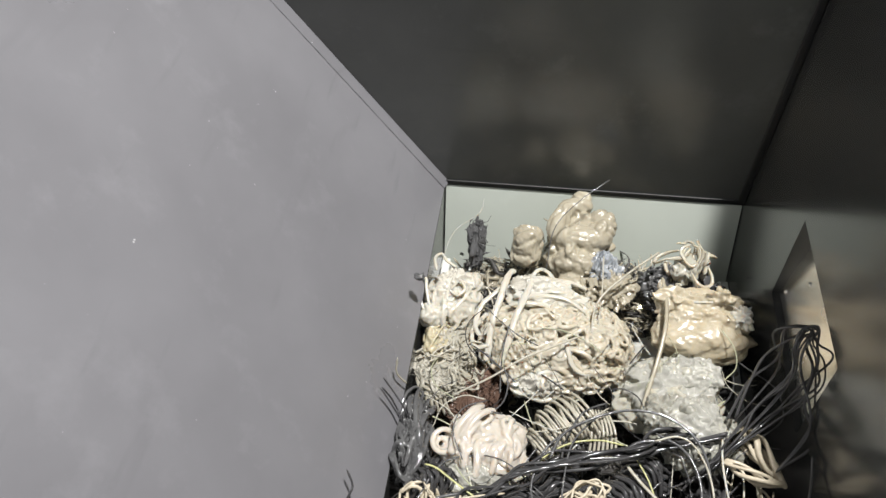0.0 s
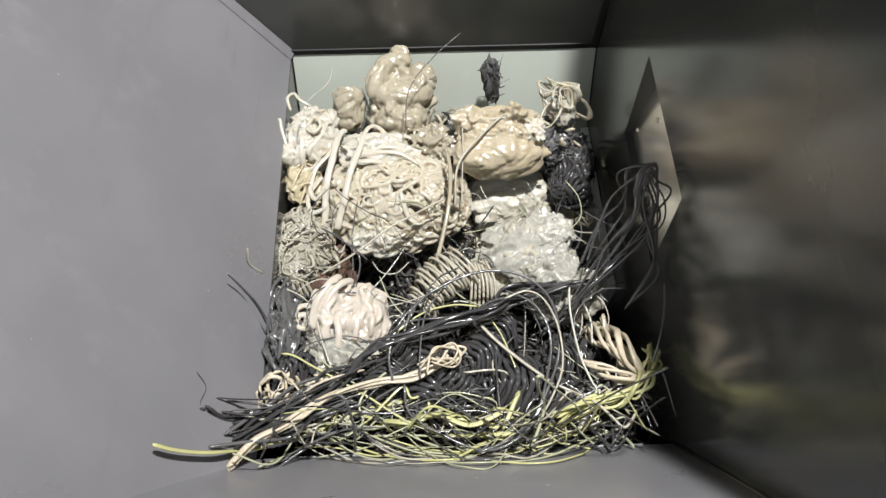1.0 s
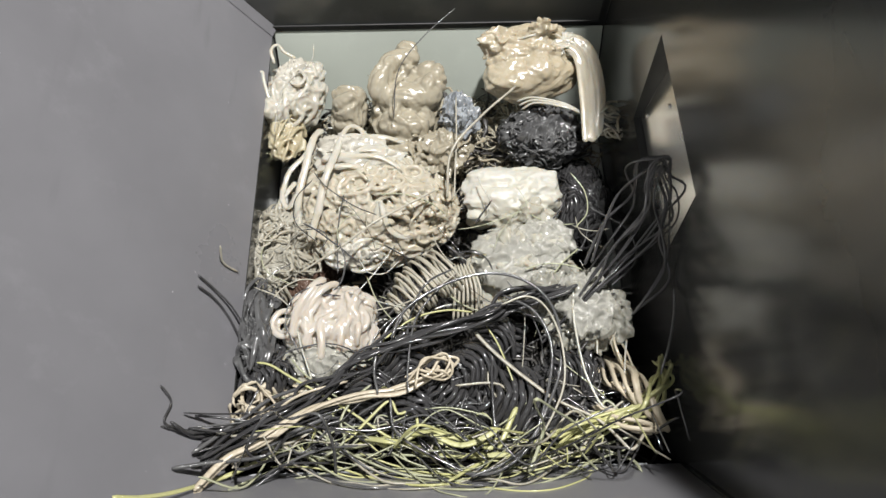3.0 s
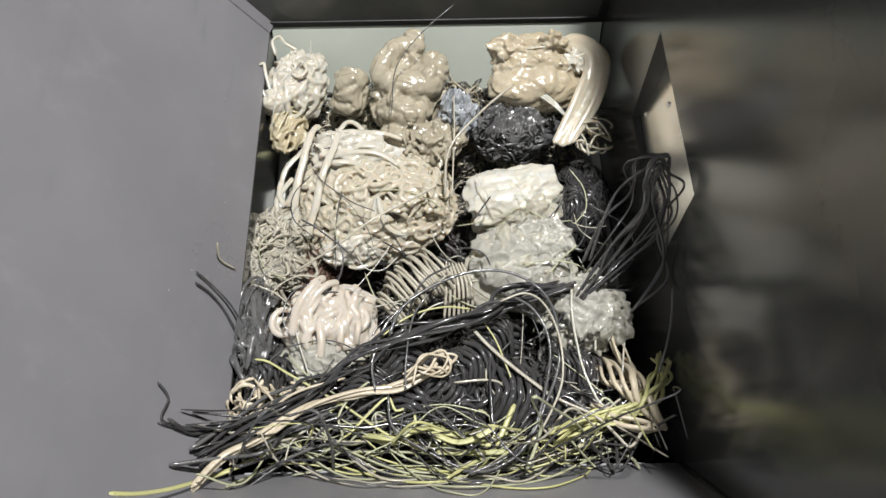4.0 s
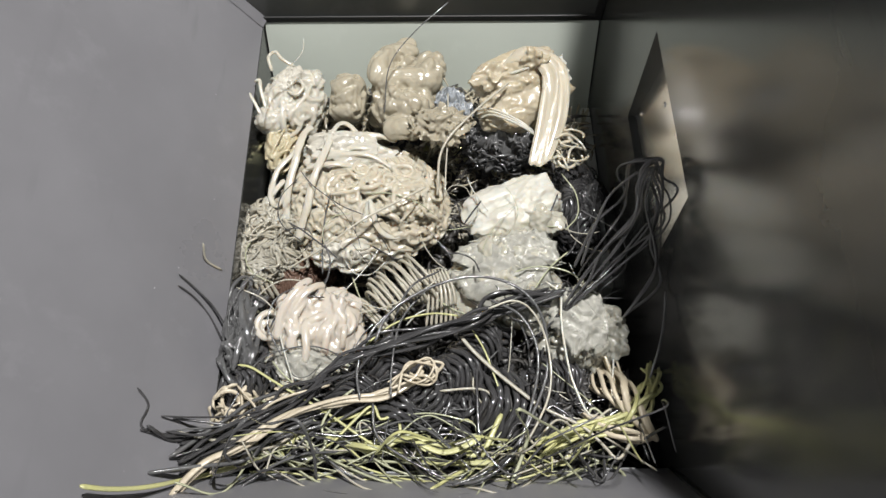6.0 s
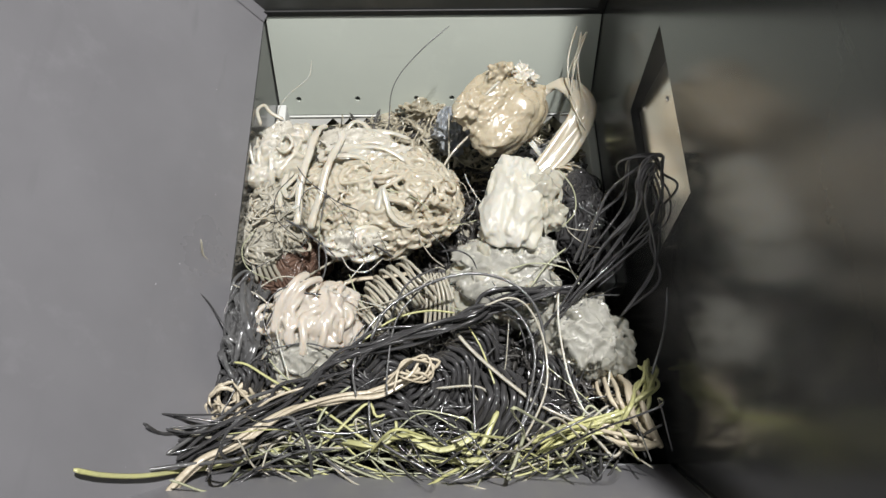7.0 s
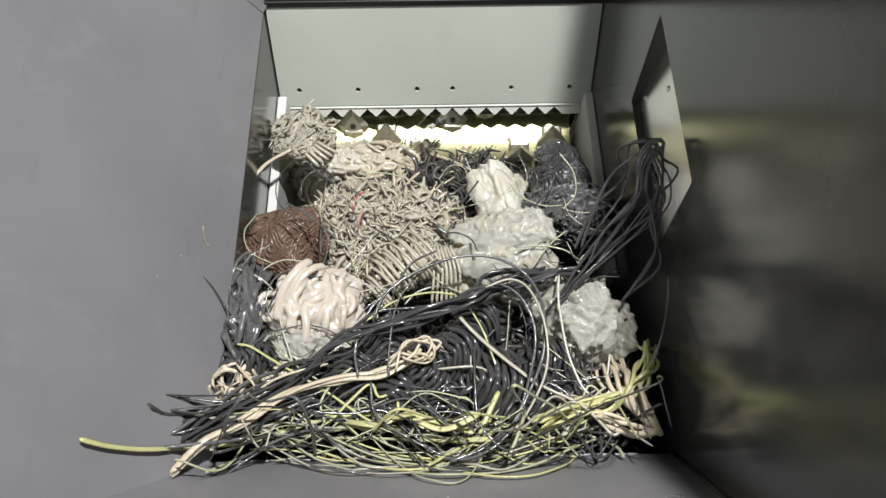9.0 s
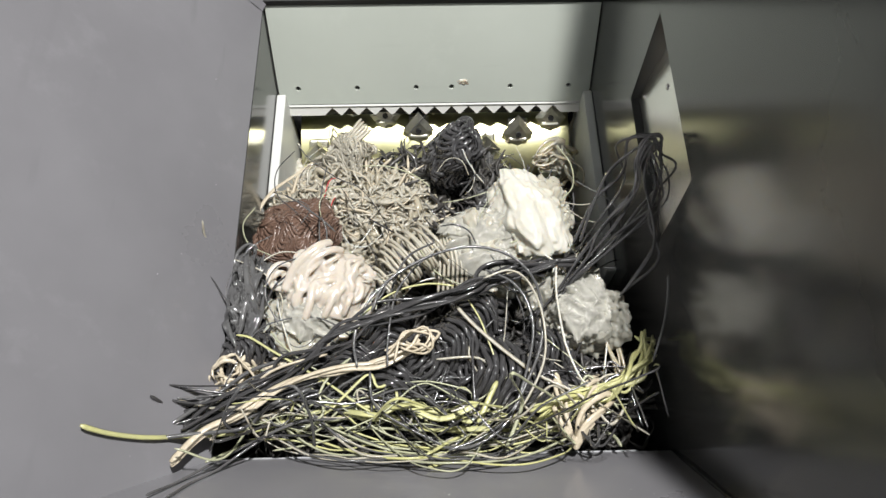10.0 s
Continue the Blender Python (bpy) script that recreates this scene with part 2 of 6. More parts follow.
def noodles(size, count, radius, length, curl, seed, lift=0.12, sides=6, wave=0.0, ply=1):
    """Strands, single or laid side by side (ply), that wind over an egg-shaped body of that size."""
    rng = np.random.RandomState(seed)
    size = np.array(size)
    pieces = []
    for _ in range(count):
        d = rng.normal(size=3)
        d[2] = abs(d[2]) * 0.9 + 0.05
        d /= np.linalg.norm(d)
        h = np.cross(d, rng.normal(size=3))
        h /= np.linalg.norm(h)
        steps = int(length * rng.uniform(0.5, 1.4))
        bend, paths = rng.normal() * curl, [[] for _ in range(ply)]
        high, phase = rng.uniform(0.0, lift), rng.uniform(0, 6)
        stride = radius * 1.5 / size.mean()
        for s in range(steps):
            swell = 1 + high + 0.5 * lift * math.sin(s * 0.35 + phase)
            k = np.cross(d, h)
            for j in range(ply):
                paths[j].append((d * size * swell) + k * radius * 2.05 * (j - (ply - 1) / 2) + rng.normal(size=3) * radius * 0.05)
            bend = (bend + rng.normal() * curl * 0.35) * 0.96
            if wave:
                q = math.sin(s * wave + phase)
                bend = curl * math.copysign(abs(q) ** 0.5, q) + rng.normal() * 0.05
            h = h * math.cos(bend) + k * math.sin(bend)
            d = d + h * stride
            d /= np.linalg.norm(d)
            h -= d * h.dot(d)
            h /= np.linalg.norm(h)
        thick = radius * rng.uniform(0.7, 1.15)
        for path in paths:
            if len(path) > 3:
                w = np.array([1 + 0.2 * math.sin(i * 0.55 + phase) + 0.08 * rng.normal() for i in range(len(path))])
                pieces.append(tube(path, thick * w, sides, rng.uniform(0.75, 1.0)))
    return joined(pieces)


def fused(name, shapes, material, parent, label="", voxel=0.0023, soften=1):
    """Shapes melted into one skin, as plastic sets when it is dumped hot."""
    ob = part(name, joined(shapes), material, parent, label)
    r = ob.modifiers.new("melt", "REMESH")
    r.mode, r.voxel_size, r.use_smooth_shade = "VOXEL", voxel, True
    m = ob.modifiers.new("soften", "SMOOTH")
    m.factor, m.iterations = 0.5, soften
    return ob


def film_sheet(parent, sx, sy, amp, seed, at, material, label="thin crumpled plastic film"):
    """A torn, crumpled sheet of film with a ragged rim, draped over a mound."""
    n = 46
    off = Vector((seed * 1.7, seed * 0.6, 0))
    verts, keep = [], []
    for j in range(n):
        for i in range(n):
            u, v = 2 * i / (n - 1) - 1, 2 * j / (n - 1) - 1
            q = Vector((u, v, 0)) * 1.6 + off
            q = q + noise.noise_vector(q) * 0.5
            h = amp * (0.9 * noise.noise(q) + 0.9 * (1 - abs(noise.noise(q * 2.1))) ** 5 + 0.35 * (1 - abs(noise.noise(q * 4.7))) ** 5) - 0.035 * (u * u + v * v)
            w = noise.noise_vector(q * 2.4) * 0.006
            verts.append((at[0] + u * sx + w.x, at[1] + v * sy + w.y, at[2] + h))
            keep.append(u * u + v * v < 0.72 + 0.42 * noise.noise(Vector((math.atan2(v, u) * 1.4, seed, 0))) + 0.16 * noise.noise(q * 5))
    faces = []
    for j in range(n - 1):
        for i in range(n - 1):
            a = j * n + i
            if keep[a] and keep[a + 1] and keep[a + n] and keep[a + n + 1]:
                faces.append((a, a + 1, a + n + 1, a + n))
    ob = part("film", (verts, faces), material, parent, label)
    thick = ob.modifiers.new("thickness", "SOLIDIFY")
    thick.thickness = 0.0011
    return ob


def moved(shape, x, y, z):
    return shape[0] + np.array([x, y, z]), shape[1]


def thing(name, label, category, group=""):
    return tagged(new(name), label, category, group)


def warped(shape, amp, freq, seed):
    """The shape pushed out of round by slow noise."""
    v, f = shape
    off = Vector((seed * 2.3, seed * 0.7, seed * 1.9))
    return np.array([np.array(p) + np.array(noise.noise_vector(Vector(p) * freq + off)) * amp for p in v]), f


def noodle_lump(name, label, material, size, count, radius, length=26, curl=0.35, seed=1, core=0.9, lift=0.12, core_mat=None, wave=0.0, ply=1):
    ob = thing(name, label, "plastic waste")
    big = float(np.mean(size))
    part("body", warped(lump([s * core for s in size], 0.10, 2.4, 0.1, 4, seed), big * 0.5, 0.9 / big, seed), core_mat or material, ob)
    winding = part("winding", warped(noodles(size, count, radius, length, curl, seed, lift, 6, wave, ply), big * 0.5, 0.9 / big, seed), material, ob)
    winding["kind"] = "stuff"
    return ob


def sausage(ctrl, radius, seed=0, wrinkle=0.16):
    """One fat fold of set plastic along ctrl: uneven, dented, with creases that wander over it."""
    p = spline(ctrl, radius * 0.10)
    u = np.linspace(0, 1, len(p))
    r = radius * np.sqrt(np.clip(1 - (2 * u - 1) ** 4, 0.02, 1))
    sides = 36
    v, f = tube(p, r, sides, 1.0, 0.3)
    off, k = Vector((seed * 1.7, seed * 0.9, seed * 2.3)), 0.55 / radius
    out = []
    for i, a in enumerate(v):
        c = p[i // sides]
        q = Vector(a) * k + off
        q = q + noise.noise_vector(q) * 0.6
        d = 1 + wrinkle * 1.5 * noise.fractal(q, 1.0, 2.0, 2) - wrinkle * 1.6 * max(0.0, 1 - abs(noise.noise(q * 1.2)) * 6) ** 1.4
        d -= wrinkle * 0.7 * max(0.0, 1 - abs(noise.noise(q * 2.9)) * 6) ** 1.4
        out.append(c + (a - c) * d + np.array(noise.noise_vector(q * 0.8)) * radius * wrinkle)
    return np.array(out), f


def chunk(size, box_like, rough, freq, crease, level, seed, fine=0.02):
    """A blocky lump: a ball squared off towards a box, then roughened."""
    v, f = lump((1, 1, 1), rough, freq, crease, level, seed, fine)
    n = np.linalg.norm(v, axis=1)[:, None]
    d = v / n
    k = 1 / np.power(np.sum(np.abs(d) ** box_like, axis=1), 1 / box_like)[:, None]
    return d * k * n * np.array(size), f


def turned(shape, degrees):
    """The shape turned about z."""
    a = math.radians(degrees)
    v, f = shape
    return v @ np.array([[math.cos(a), math.sin(a), 0], [-math.sin(a), math.cos(a), 0], [0, 0, 1]]), f


def switchback(rows, reach, radius, swell, bow, seed):
    """One strand folded to and fro over a hump: bows side by side, joined by end loops."""
    rng = np.random.RandomState(seed)
    pts = []
    for i in range(rows):
        w = 2 * i / (rows - 1) - 1
        far = reach * (1 - 0.35 * w * w) * rng.uniform(0.8, 1.12)
        lift = swell * (1 - 0.6 * w * w) * rng.uniform(0.85, 1.15)
        for a in np.linspace(-1, 1, 9) * (1 if i % 2 else -1):
            pts.append((w * rows * radius * 1.02 + bow * (1 - a * a) + rng.normal() * radius * 0.34, far * a, lift * (1 - a * a) + rng.normal() * radius * 0.4))
    return tube(spline(pts, radius * 1.3), radius, 8)


def strand(name, label, material, radius, ctrl, group="loose strands", flat=1.0, count=1, spread=0.0, seed=0, category="plastic strand"):
    """A loose strand through ctrl, or a bundle of them; its own thing with its origin at its middle."""
    rng = np.random.RandomState(seed)
    mid = np.mean(np.array(ctrl), axis=0)
    c = np.array(ctrl) - mid
    made = []
    for k in range(count):
        j = rng.normal(size=c.shape) * spread
        p = spline(c + j, max(0.006, radius * 1.6))
        w = np.array([noise.noise_vector(Vector(a) * 9 + Vector((seed + k * 3.1, 0, 0))) for a in p]) * 0.006
        made.append(tube(p + w, radius * rng.uniform(0.75, 1.2), 6, flat))
    if count == 1:
        ob = mesh_ob(name, made[0][0], made[0][1], material)
    else:
        ob = new(name)
        for v, f in made:
            part("strand", (v, f), material, ob)
    ob.location = mid
    return tagged(ob, label, category, group)


# ---- the hopper ----
HALF, BACK, FRONT, TOP = 0.39, 1.298, 0.286, 1.08
LEDGE, FLOOR = -0.19, -0.62
TAN_L, TAN_F = 0.655, 0.47
xl, yf = -HALF - TOP * TAN_L, FRONT - TOP * TAN_F

hopper_left = setting("wall_left", prism([(-HALF, BACK + 0.012, 0.0), (-HALF, FRONT, 0.0), (xl, yf, TOP), (xl, BACK + 0.012, TOP)], (-0.010, 0, -0.006)),
                      M_GREY, "sloping hopper side wall of smooth grey painted sheet metal", "wall")
hopper_front = setting("wall_front", prism([(-HALF, FRONT, 0.0), (HALF, FRONT, 0.0), (HALF, yf, TOP), (xl, yf, TOP)], (0, -0.010, -0.005)),
                       M_GREY, "sloping front hopper wall of grey painted sheet metal", "wall")
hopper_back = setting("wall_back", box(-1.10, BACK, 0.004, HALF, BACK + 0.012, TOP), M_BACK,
                      "upright grey glossy painted back wall of the hopper, shade in its colour", "wall")
PLATE_LEAN = 0.14
OPENING = [(0.978, 0.297), (0.961, 0.077), (0.628, 0.070), (0.645, 0.289)]


def wall_with_opening():
    """The upright side wall with a shallow four-sided opening for the steel plate."""
    bm = bmesh.new()
    outer = [(BACK + 0.3, TOP), (BACK + 0.3, FLOOR), (yf, FLOOR), (yf, TOP)]
    rings = []
    for x, lean in ((HALF, 0.0), (HALF + 0.014, PLATE_LEAN)):
        rings.append([[bm.verts.new((x, y, z)) for y, z in outer], [bm.verts.new((x + lean * (z - 0.066), y, z)) for y, z in OPENING]])
    for i in range(4):
        j = (i + 1) % 4
        for o, n in rings:
            bm.faces.new((o[i], o[j], n[j], n[i]))
        for k in (0, 1):
            bm.faces.new((rings[0][k][i], rings[0][k][j], rings[1][k][j], rings[1][k][i]))
    bmesh.ops.recalc_face_normals(bm, faces=bm.faces)
    return bm


hopper_right = setting("wall_right", wall_with_opening(), M_SHADED,
                       "upright grey glossy painted side wall mirroring the waste, shade in its colour", "wall")
throat_left = setting("throat_wall_left", box(-HALF - 0.012, FRONT, FLOOR, -HALF, BACK + 0.3, -0.006), M_SHADED,
                      "short upright glossy throat wall below the hopper side, shade in its colour", "wall")
throat_front = setting("throat_wall_front", box(-HALF, FRONT - 0.012, FLOOR, HALF, FRONT, -0.012), M_SHADED,
                       "painted face of the pusher at the front of the pit, shade in its colour", "wall")
# Pit back and floor share one even near-black.
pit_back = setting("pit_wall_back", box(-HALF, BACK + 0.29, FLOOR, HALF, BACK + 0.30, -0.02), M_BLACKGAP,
                   "near-black steel wall behind the rotor", "wall")
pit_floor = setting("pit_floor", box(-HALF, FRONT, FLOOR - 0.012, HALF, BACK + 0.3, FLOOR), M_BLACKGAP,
                    "near-black steel floor of the shredder pit", "floor")
bead = setting("trim_back", box(-HALF, BACK - 0.006, 0.001, HALF, BACK - 0.0005, 0.017, 0.002), M_BLACKGAP,
               "narrow dark seam strip along the foot of the back wall", "trim")
corner = setting("trim_corner", box(HALF - 0.018, BACK - 0.006, 0.014, HALF - 0.0005, BACK - 0.0005, TOP, 0.003), M_BLACKGAP,
                 "dark weld seam up the corner of the hopper", "trim")
lip = setting("trim_front_lip", box(-HALF + 0.04, FRONT - 0.0015, -0.010, HALF - 0.06, FRONT + 0.002, 0.001, 0.0005), M_HALL,
              "worn bright steel edge of the front lip", "trim")
setting("trim_left_corner", prism([(-HALF + 0.001, BACK - 0.022, 0.002), (-HALF + 0.001, BACK - 0.001, 0.002), (-HALF + 0.011, BACK - 0.001, 0.008)], (xl + HALF, 0, TOP - 0.002)), M_GREY, "grey painted fillet strip in the hopper corner", "trim")
seam = part("trim_front_corner", tube(spline([(HALF - 0.003, FRONT + 0.001, 0.002), (HALF - 0.003, (FRONT + yf) / 2, TOP / 2), (HALF - 0.003, yf, TOP)], 0.05), 0.0035, 6), M_SHADED, None)
tagged(seam, "dark weld seam up the front corner of the hopper", "trim", kind="structure")
for side in (-1, 1):
    x0, x1 = sorted((side * HALF, side * (HALF - 0.024)))
    setting("trim_ledge_left" if side < 0 else "trim_ledge_right", box(x0 + 0.001, 0.70, FLOOR + 0.01, x1 - 0.001, 1.19, LEDGE, 0.003), M_WHITE,
            "white primed cheek plate edge beside the rotor", "trim")


# ---- the pale deflector plate with its screw holes ----
def deflector():
    top, foot = Vector((0, BACK - 0.004, -0.001)), Vector((0, 1.189, -0.230))
    down = (foot - top).normalized()
    length = (foot - top).length
    out = Vector((0, down.z, -down.y))
    if out.y > 0:
        out = -out
    holes = [-0.338, -0.192, -0.046, 0.042, 0.188, 0.333]
    row, half, rad = length - 0.043, 0.016, 0.0064
    bm = bmesh.new()

    def put(x, d, h=0.0):
        return bm.verts.new(top + Vector((x, 0, 0)) + down * d - out * h)

    def rect(x0, d0, x1, d1):
        bm.faces.new((put(x0, d0), put(x1, d0), put(x1, d1), put(x0, d1)))

    ex = HALF - 0.003
    rect(-ex, 0, ex, row - half)
    rect(-ex, row + half, ex, length)
    xs = [-ex] + [v for h in holes for v in (h - half, h + half)] + [ex]
    for a, b in zip(xs[0::2], xs[1::2]):
        rect(a, row - half, b, row + half)
    for h in holes:
        rim, edge, deep = [], [], []
        for k in range(24):
            a = 2 * math.pi * k / 24
            c, s = math.cos(a), math.sin(a)
            g = half / max(abs(c), abs(s))
            edge.append(put(h + c * g, row + s * g))
            rim.append(put(h + c * rad, row + s * rad))
            deep.append(put(h + c * rad, row + s * rad, 0.012))
        for k in range(24):
            j = (k + 1) % 24
            bm.faces.new((edge[k], edge[j], rim[j], rim[k]))
            bm.faces.new((rim[k], rim[j], deep[j], deep[k]))
    # turned-down foot, sides and back of the plate
    a, b = put(-ex, length), put(ex, length)
    c, d = put(ex, length, 0.012), put(-ex, length, 0.012)
    bm.faces.new((a, b, c, d))
    bm.faces.new((put(-ex, 0, 0.012), put(ex, 0, 0.012), put(ex, length, 0.012), put(-ex, length, 0.012)))
    bmesh.ops.remove_doubles(bm, verts=bm.verts[:], dist=0.0002)
    bmesh.ops.recalc_face_normals(bm, faces=bm.faces)
    ob = part("deflector_plate", bm, M_PALE, None)
    tagged(ob, "pale green painted deflector plate with a row of screw holes", "steel plate")
    for h in holes:
        sb = bmesh.new()
        bmesh.ops.create_cone(sb, cap_ends=True, segments=12, radius1=0.0055, radius2=0.0050, depth=0.004)
        m = Matrix.Translation(top + Vector((h, 0, 0)) + down * row - out * 0.0095) @ out.to_track_quat("Z", "Y").to_matrix().to_4x4()
        bmesh.ops.transform(sb, matrix=m, verts=sb.verts[:])
        part("screw", sb, M_BLACKGAP, ob, "dark sunk socket screw")
    return ob


deflector()


def counter_knife():
    """A bar with thirteen pointed teeth, plain at both ends."""
    ob = thing("counter_knife", "toothed pale steel counter knife bar under the deflector plate", "cutting blade")
    part("bar", box(-0.372, 1.184, -0.2405, 0.372, 1.204, -0.233, 0.001), M_WHITE, ob)
    pitch, first_gap, y, z = 0.0430, -0.259, 1.1845, -0.2395
    reach, drop = -0.011, -0.0165

    def plate(outline):
        bm = bmesh.new()
        a = [bm.verts.new((u, v * reach, v * drop)) for u, v in outline]
        b = [bm.verts.new((u * 0.96, v * reach + 0.010, v * drop - 0.005)) for u, v in outline]
        bm.faces.new(a)
        bm.faces.new(b[::-1])
        for i in range(len(a)):
            j = (i + 1) % len(a)
            bm.faces.new((a[i], b[i], b[j], a[j]))
        bmesh.ops.recalc_face_normals(bm, faces=bm.faces)
        return bm

    first = part("tooth", plate([(-pitch / 2, 0), (pitch / 2, 0), (0.0015, 1), (-0.0015, 1)]), M_TOOTH, ob)
    first.location = (first_gap + pitch / 2, y, z)
    for i in range(1, 13):
        t = new("tooth", first.data)
        t.parent = ob
        t.location = (first_gap + pitch * (i + 0.5), y, z)
    left = part("end_block", plate([(-0.055, 0), (0.055, 0), (0.034, 1), (-0.055, 1)]), M_TOOTH, ob, "plain pale end of the knife bar")
    left.location = (first_gap - 0.055, y, z)
    right = part("end_block", plate([(-0.035, 0), (0.035, 0), (0.035, 1), (-0.014, 1)]), M_TOOTH, ob, "plain pale end of the knife bar")
    right.location = (first_gap + pitch * 13 + 0.035, y, z)
    # Added black box that paints in the shadow behind the teeth.
    part("backing", box(-0.372, 1.200, -0.290, 0.372, 1.220, -0.243, 0.001), M_BLACKGAP, ob, "black block standing in for the shadow behind the teeth")
    return ob


counter_knife()

# ---- the rotor ----
ROTOR_AT, ROTOR_R = (0.0, 1.215, -0.475), 0.165


def build_rotor():
    ob = thing("shredder_rotor", "yellowish oiled steel shredder rotor with bolted diamond knives", "rotor")
    bm = bmesh.new()
    bmesh.ops.create_cone(bm, cap_ends=True, segments=64, radius1=ROTOR_R, radius2=ROTOR_R, depth=0.70)
    bmesh.ops.transform(bm, matrix=pose(0, 0, 0, 0, 90, 0), verts=bm.verts[:])
    part("drum", bm, M_DRUM, ob, smooth=True)
    for m in ob.children:
        m.data.set_sharp_from_angle(angle=0.6)
    s = 0.040
    kb = bmesh.new()
    rim = [kb.verts.new(p) for p in ((-s, 0, 0), (0, 0, s * 1.25), (s, 0, 0), (0, 0, -s * 1.25))]
    mid = [kb.verts.new((v.co.x * 0.55, -0.006, v.co.z * 0.55)) for v in rim]
    rear = [kb.verts.new((v.co.x * 0.9, 0.016, v.co.z * 0.9)) for v in rim]
    kb.faces.new(mid)
    kb.faces.new(rear[::-1])
    for i in range(4):
        j = (i + 1) % 4
        kb.faces.new((rim[i], rim[j], mid[j], mid[i]))
        kb.faces.new((rim[j], rim[i], rear[i], rear[j]))
    bmesh.ops.recalc_face_normals(kb, faces=kb.faces)
    bmesh.ops.transform(kb, matrix=pose(0, 0, 0, -48, 0, 0), verts=kb.verts[:])
    knife_me = bpy.data.meshes.new("knife")
    kb.to_mesh(knife_me)
    kb.free()
    knife_me.materials.append(M_KNIFE)
    hb = box(-0.026, -0.020, -0.045, 0.026, 0.045, -0.004, 0.006)
    holder_me = bpy.data.meshes.new("knife_holder")
    hb.to_mesh(holder_me)
    hb.free()
    holder_me.materials.append(M_KNIFE)
    sb = bmesh.new()
    bmesh.ops.create_cone(sb, cap_ends=True, segments=10, radius1=0.008, radius2=0.007, depth=0.006)
    bmesh.ops.transform(sb, matrix=pose(0, 0, 0, -48, 0, 0) @ pose(0, -0.007, 0, 90, 0, 0), verts=sb.verts[:])
    bolt_me = bpy.data.meshes.new("bolt")
    sb.to_mesh(bolt_me)
    sb.free()
    bolt_me.materials.append(M_BLACKGAP)
    cols = 8
    for ring in range(6):
        for i in range(cols):
            x = (i - (cols - 1) / 2) * 0.086
            turn = ring * 60 + abs(i - (cols - 1) / 2) * 17 + (30 if i % 2 else 0)
            k = new("knife", knife_me)
            k.parent = ob
            k.matrix_basis = pose(0, 0, 0, turn, 0, 0) @ pose(x, 0, ROTOR_R + 0.018)
            h = new("knife_holder", holder_me)
            h.parent = ob
            h.matrix_basis = k.matrix_basis.copy()
            b = new("bolt", bolt_me)
            b.parent = k
    ob.location = ROTOR_AT
    return ob


rotor = build_rotor()


# ---- the steel plate let into the side wall ----
def wear_plate():
    ob = thing("wear_plate", "bright polished steel plate let into the dark side wall", "steel plate")
    x = HALF + 0.0145
    corners = [(x + PLATE_LEAN * (z - 0.066), y, z) for y, z in ((0.99, 0.325), (0.99, 0.058), (0.60, 0.058), (0.60, 0.345))]
    part("sheet", prism(corners, (0.008, 0, 0)), M_STEEL, ob)
    for y, z in ((0.945, 0.275), (0.948, 0.100), (0.800, 0.095), (0.90, 0.190), (0.645, 0.300)):
        sb = bmesh.new()
        bmesh.ops.create_uvsphere(sb, u_segments=12, v_segments=6, radius=0.006)
        bmesh.ops.transform(sb, matrix=Matrix.Translation((x + PLATE_LEAN * (z - 0.066), y, z)) @ Matrix.Diagonal((0.5, 1, 1, 1)), verts=sb.verts[:])
        part("bolt", sb, M_STEEL, ob, "small round bolt head", True)
    return ob


wear_plate()

# ---- the unseen hall round the machine, added to close it in and bounce light ----
setting("machine_base", box(-HALF - 0.05, FRONT - 0.05, -1.60, HALF + 0.05, BACK + 0.35, FLOOR - 0.014, 0.01), M_GREY, "grey painted steel base of the shredder", "machine base")
setting("floor", box(-5, -5, -1.62, 5, 6, -1.60), M_HALL, "unseen bare grey concrete floor of the hall", "floor")
setting("wall_north", box(-5, 6, -1.6, 5, 6.1, 4.1), M_HALL, "unseen plain grey hall wall", "wall")
setting("wall_south", box(-5, -5.1, -1.6, 5, -5, 4.1), M_HALL, "unseen plain grey hall wall", "wall")
setting("wall_east", box(5, -5, -1.6, 5.1, 6, 4.1), M_HALL, "unseen plain grey hall wall", "wall")
setting("wall_west", box(-5.1, -5, -1.6, -5, 6, 4.1), M_HALL, "unseen plain grey hall wall", "wall")
setting("ceiling", box(-5, -5, 4.1, 5, 6, 4.2), M_HALL, "unseen plain grey hall ceiling", "ceiling")


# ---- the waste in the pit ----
# Added filler that hides the pit floor; its near-black paints in the shade.
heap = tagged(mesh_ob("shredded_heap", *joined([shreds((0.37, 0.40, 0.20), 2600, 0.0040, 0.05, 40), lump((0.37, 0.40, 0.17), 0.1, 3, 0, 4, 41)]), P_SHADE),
              "deep layer of shredded plastic filling the pit, coloured as gap shade", "plastic waste", kind="stuff")
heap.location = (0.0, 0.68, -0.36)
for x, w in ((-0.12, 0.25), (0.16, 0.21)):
    fill = tagged(mesh_ob("shredded_heap", *shreds((w, 0.11, 0.09), 700, 0.0034, 0.04, 42), P_SHADE), "shredded plastic behind the front lip, coloured as gap shade", "plastic waste", kind="stuff")
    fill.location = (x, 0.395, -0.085)

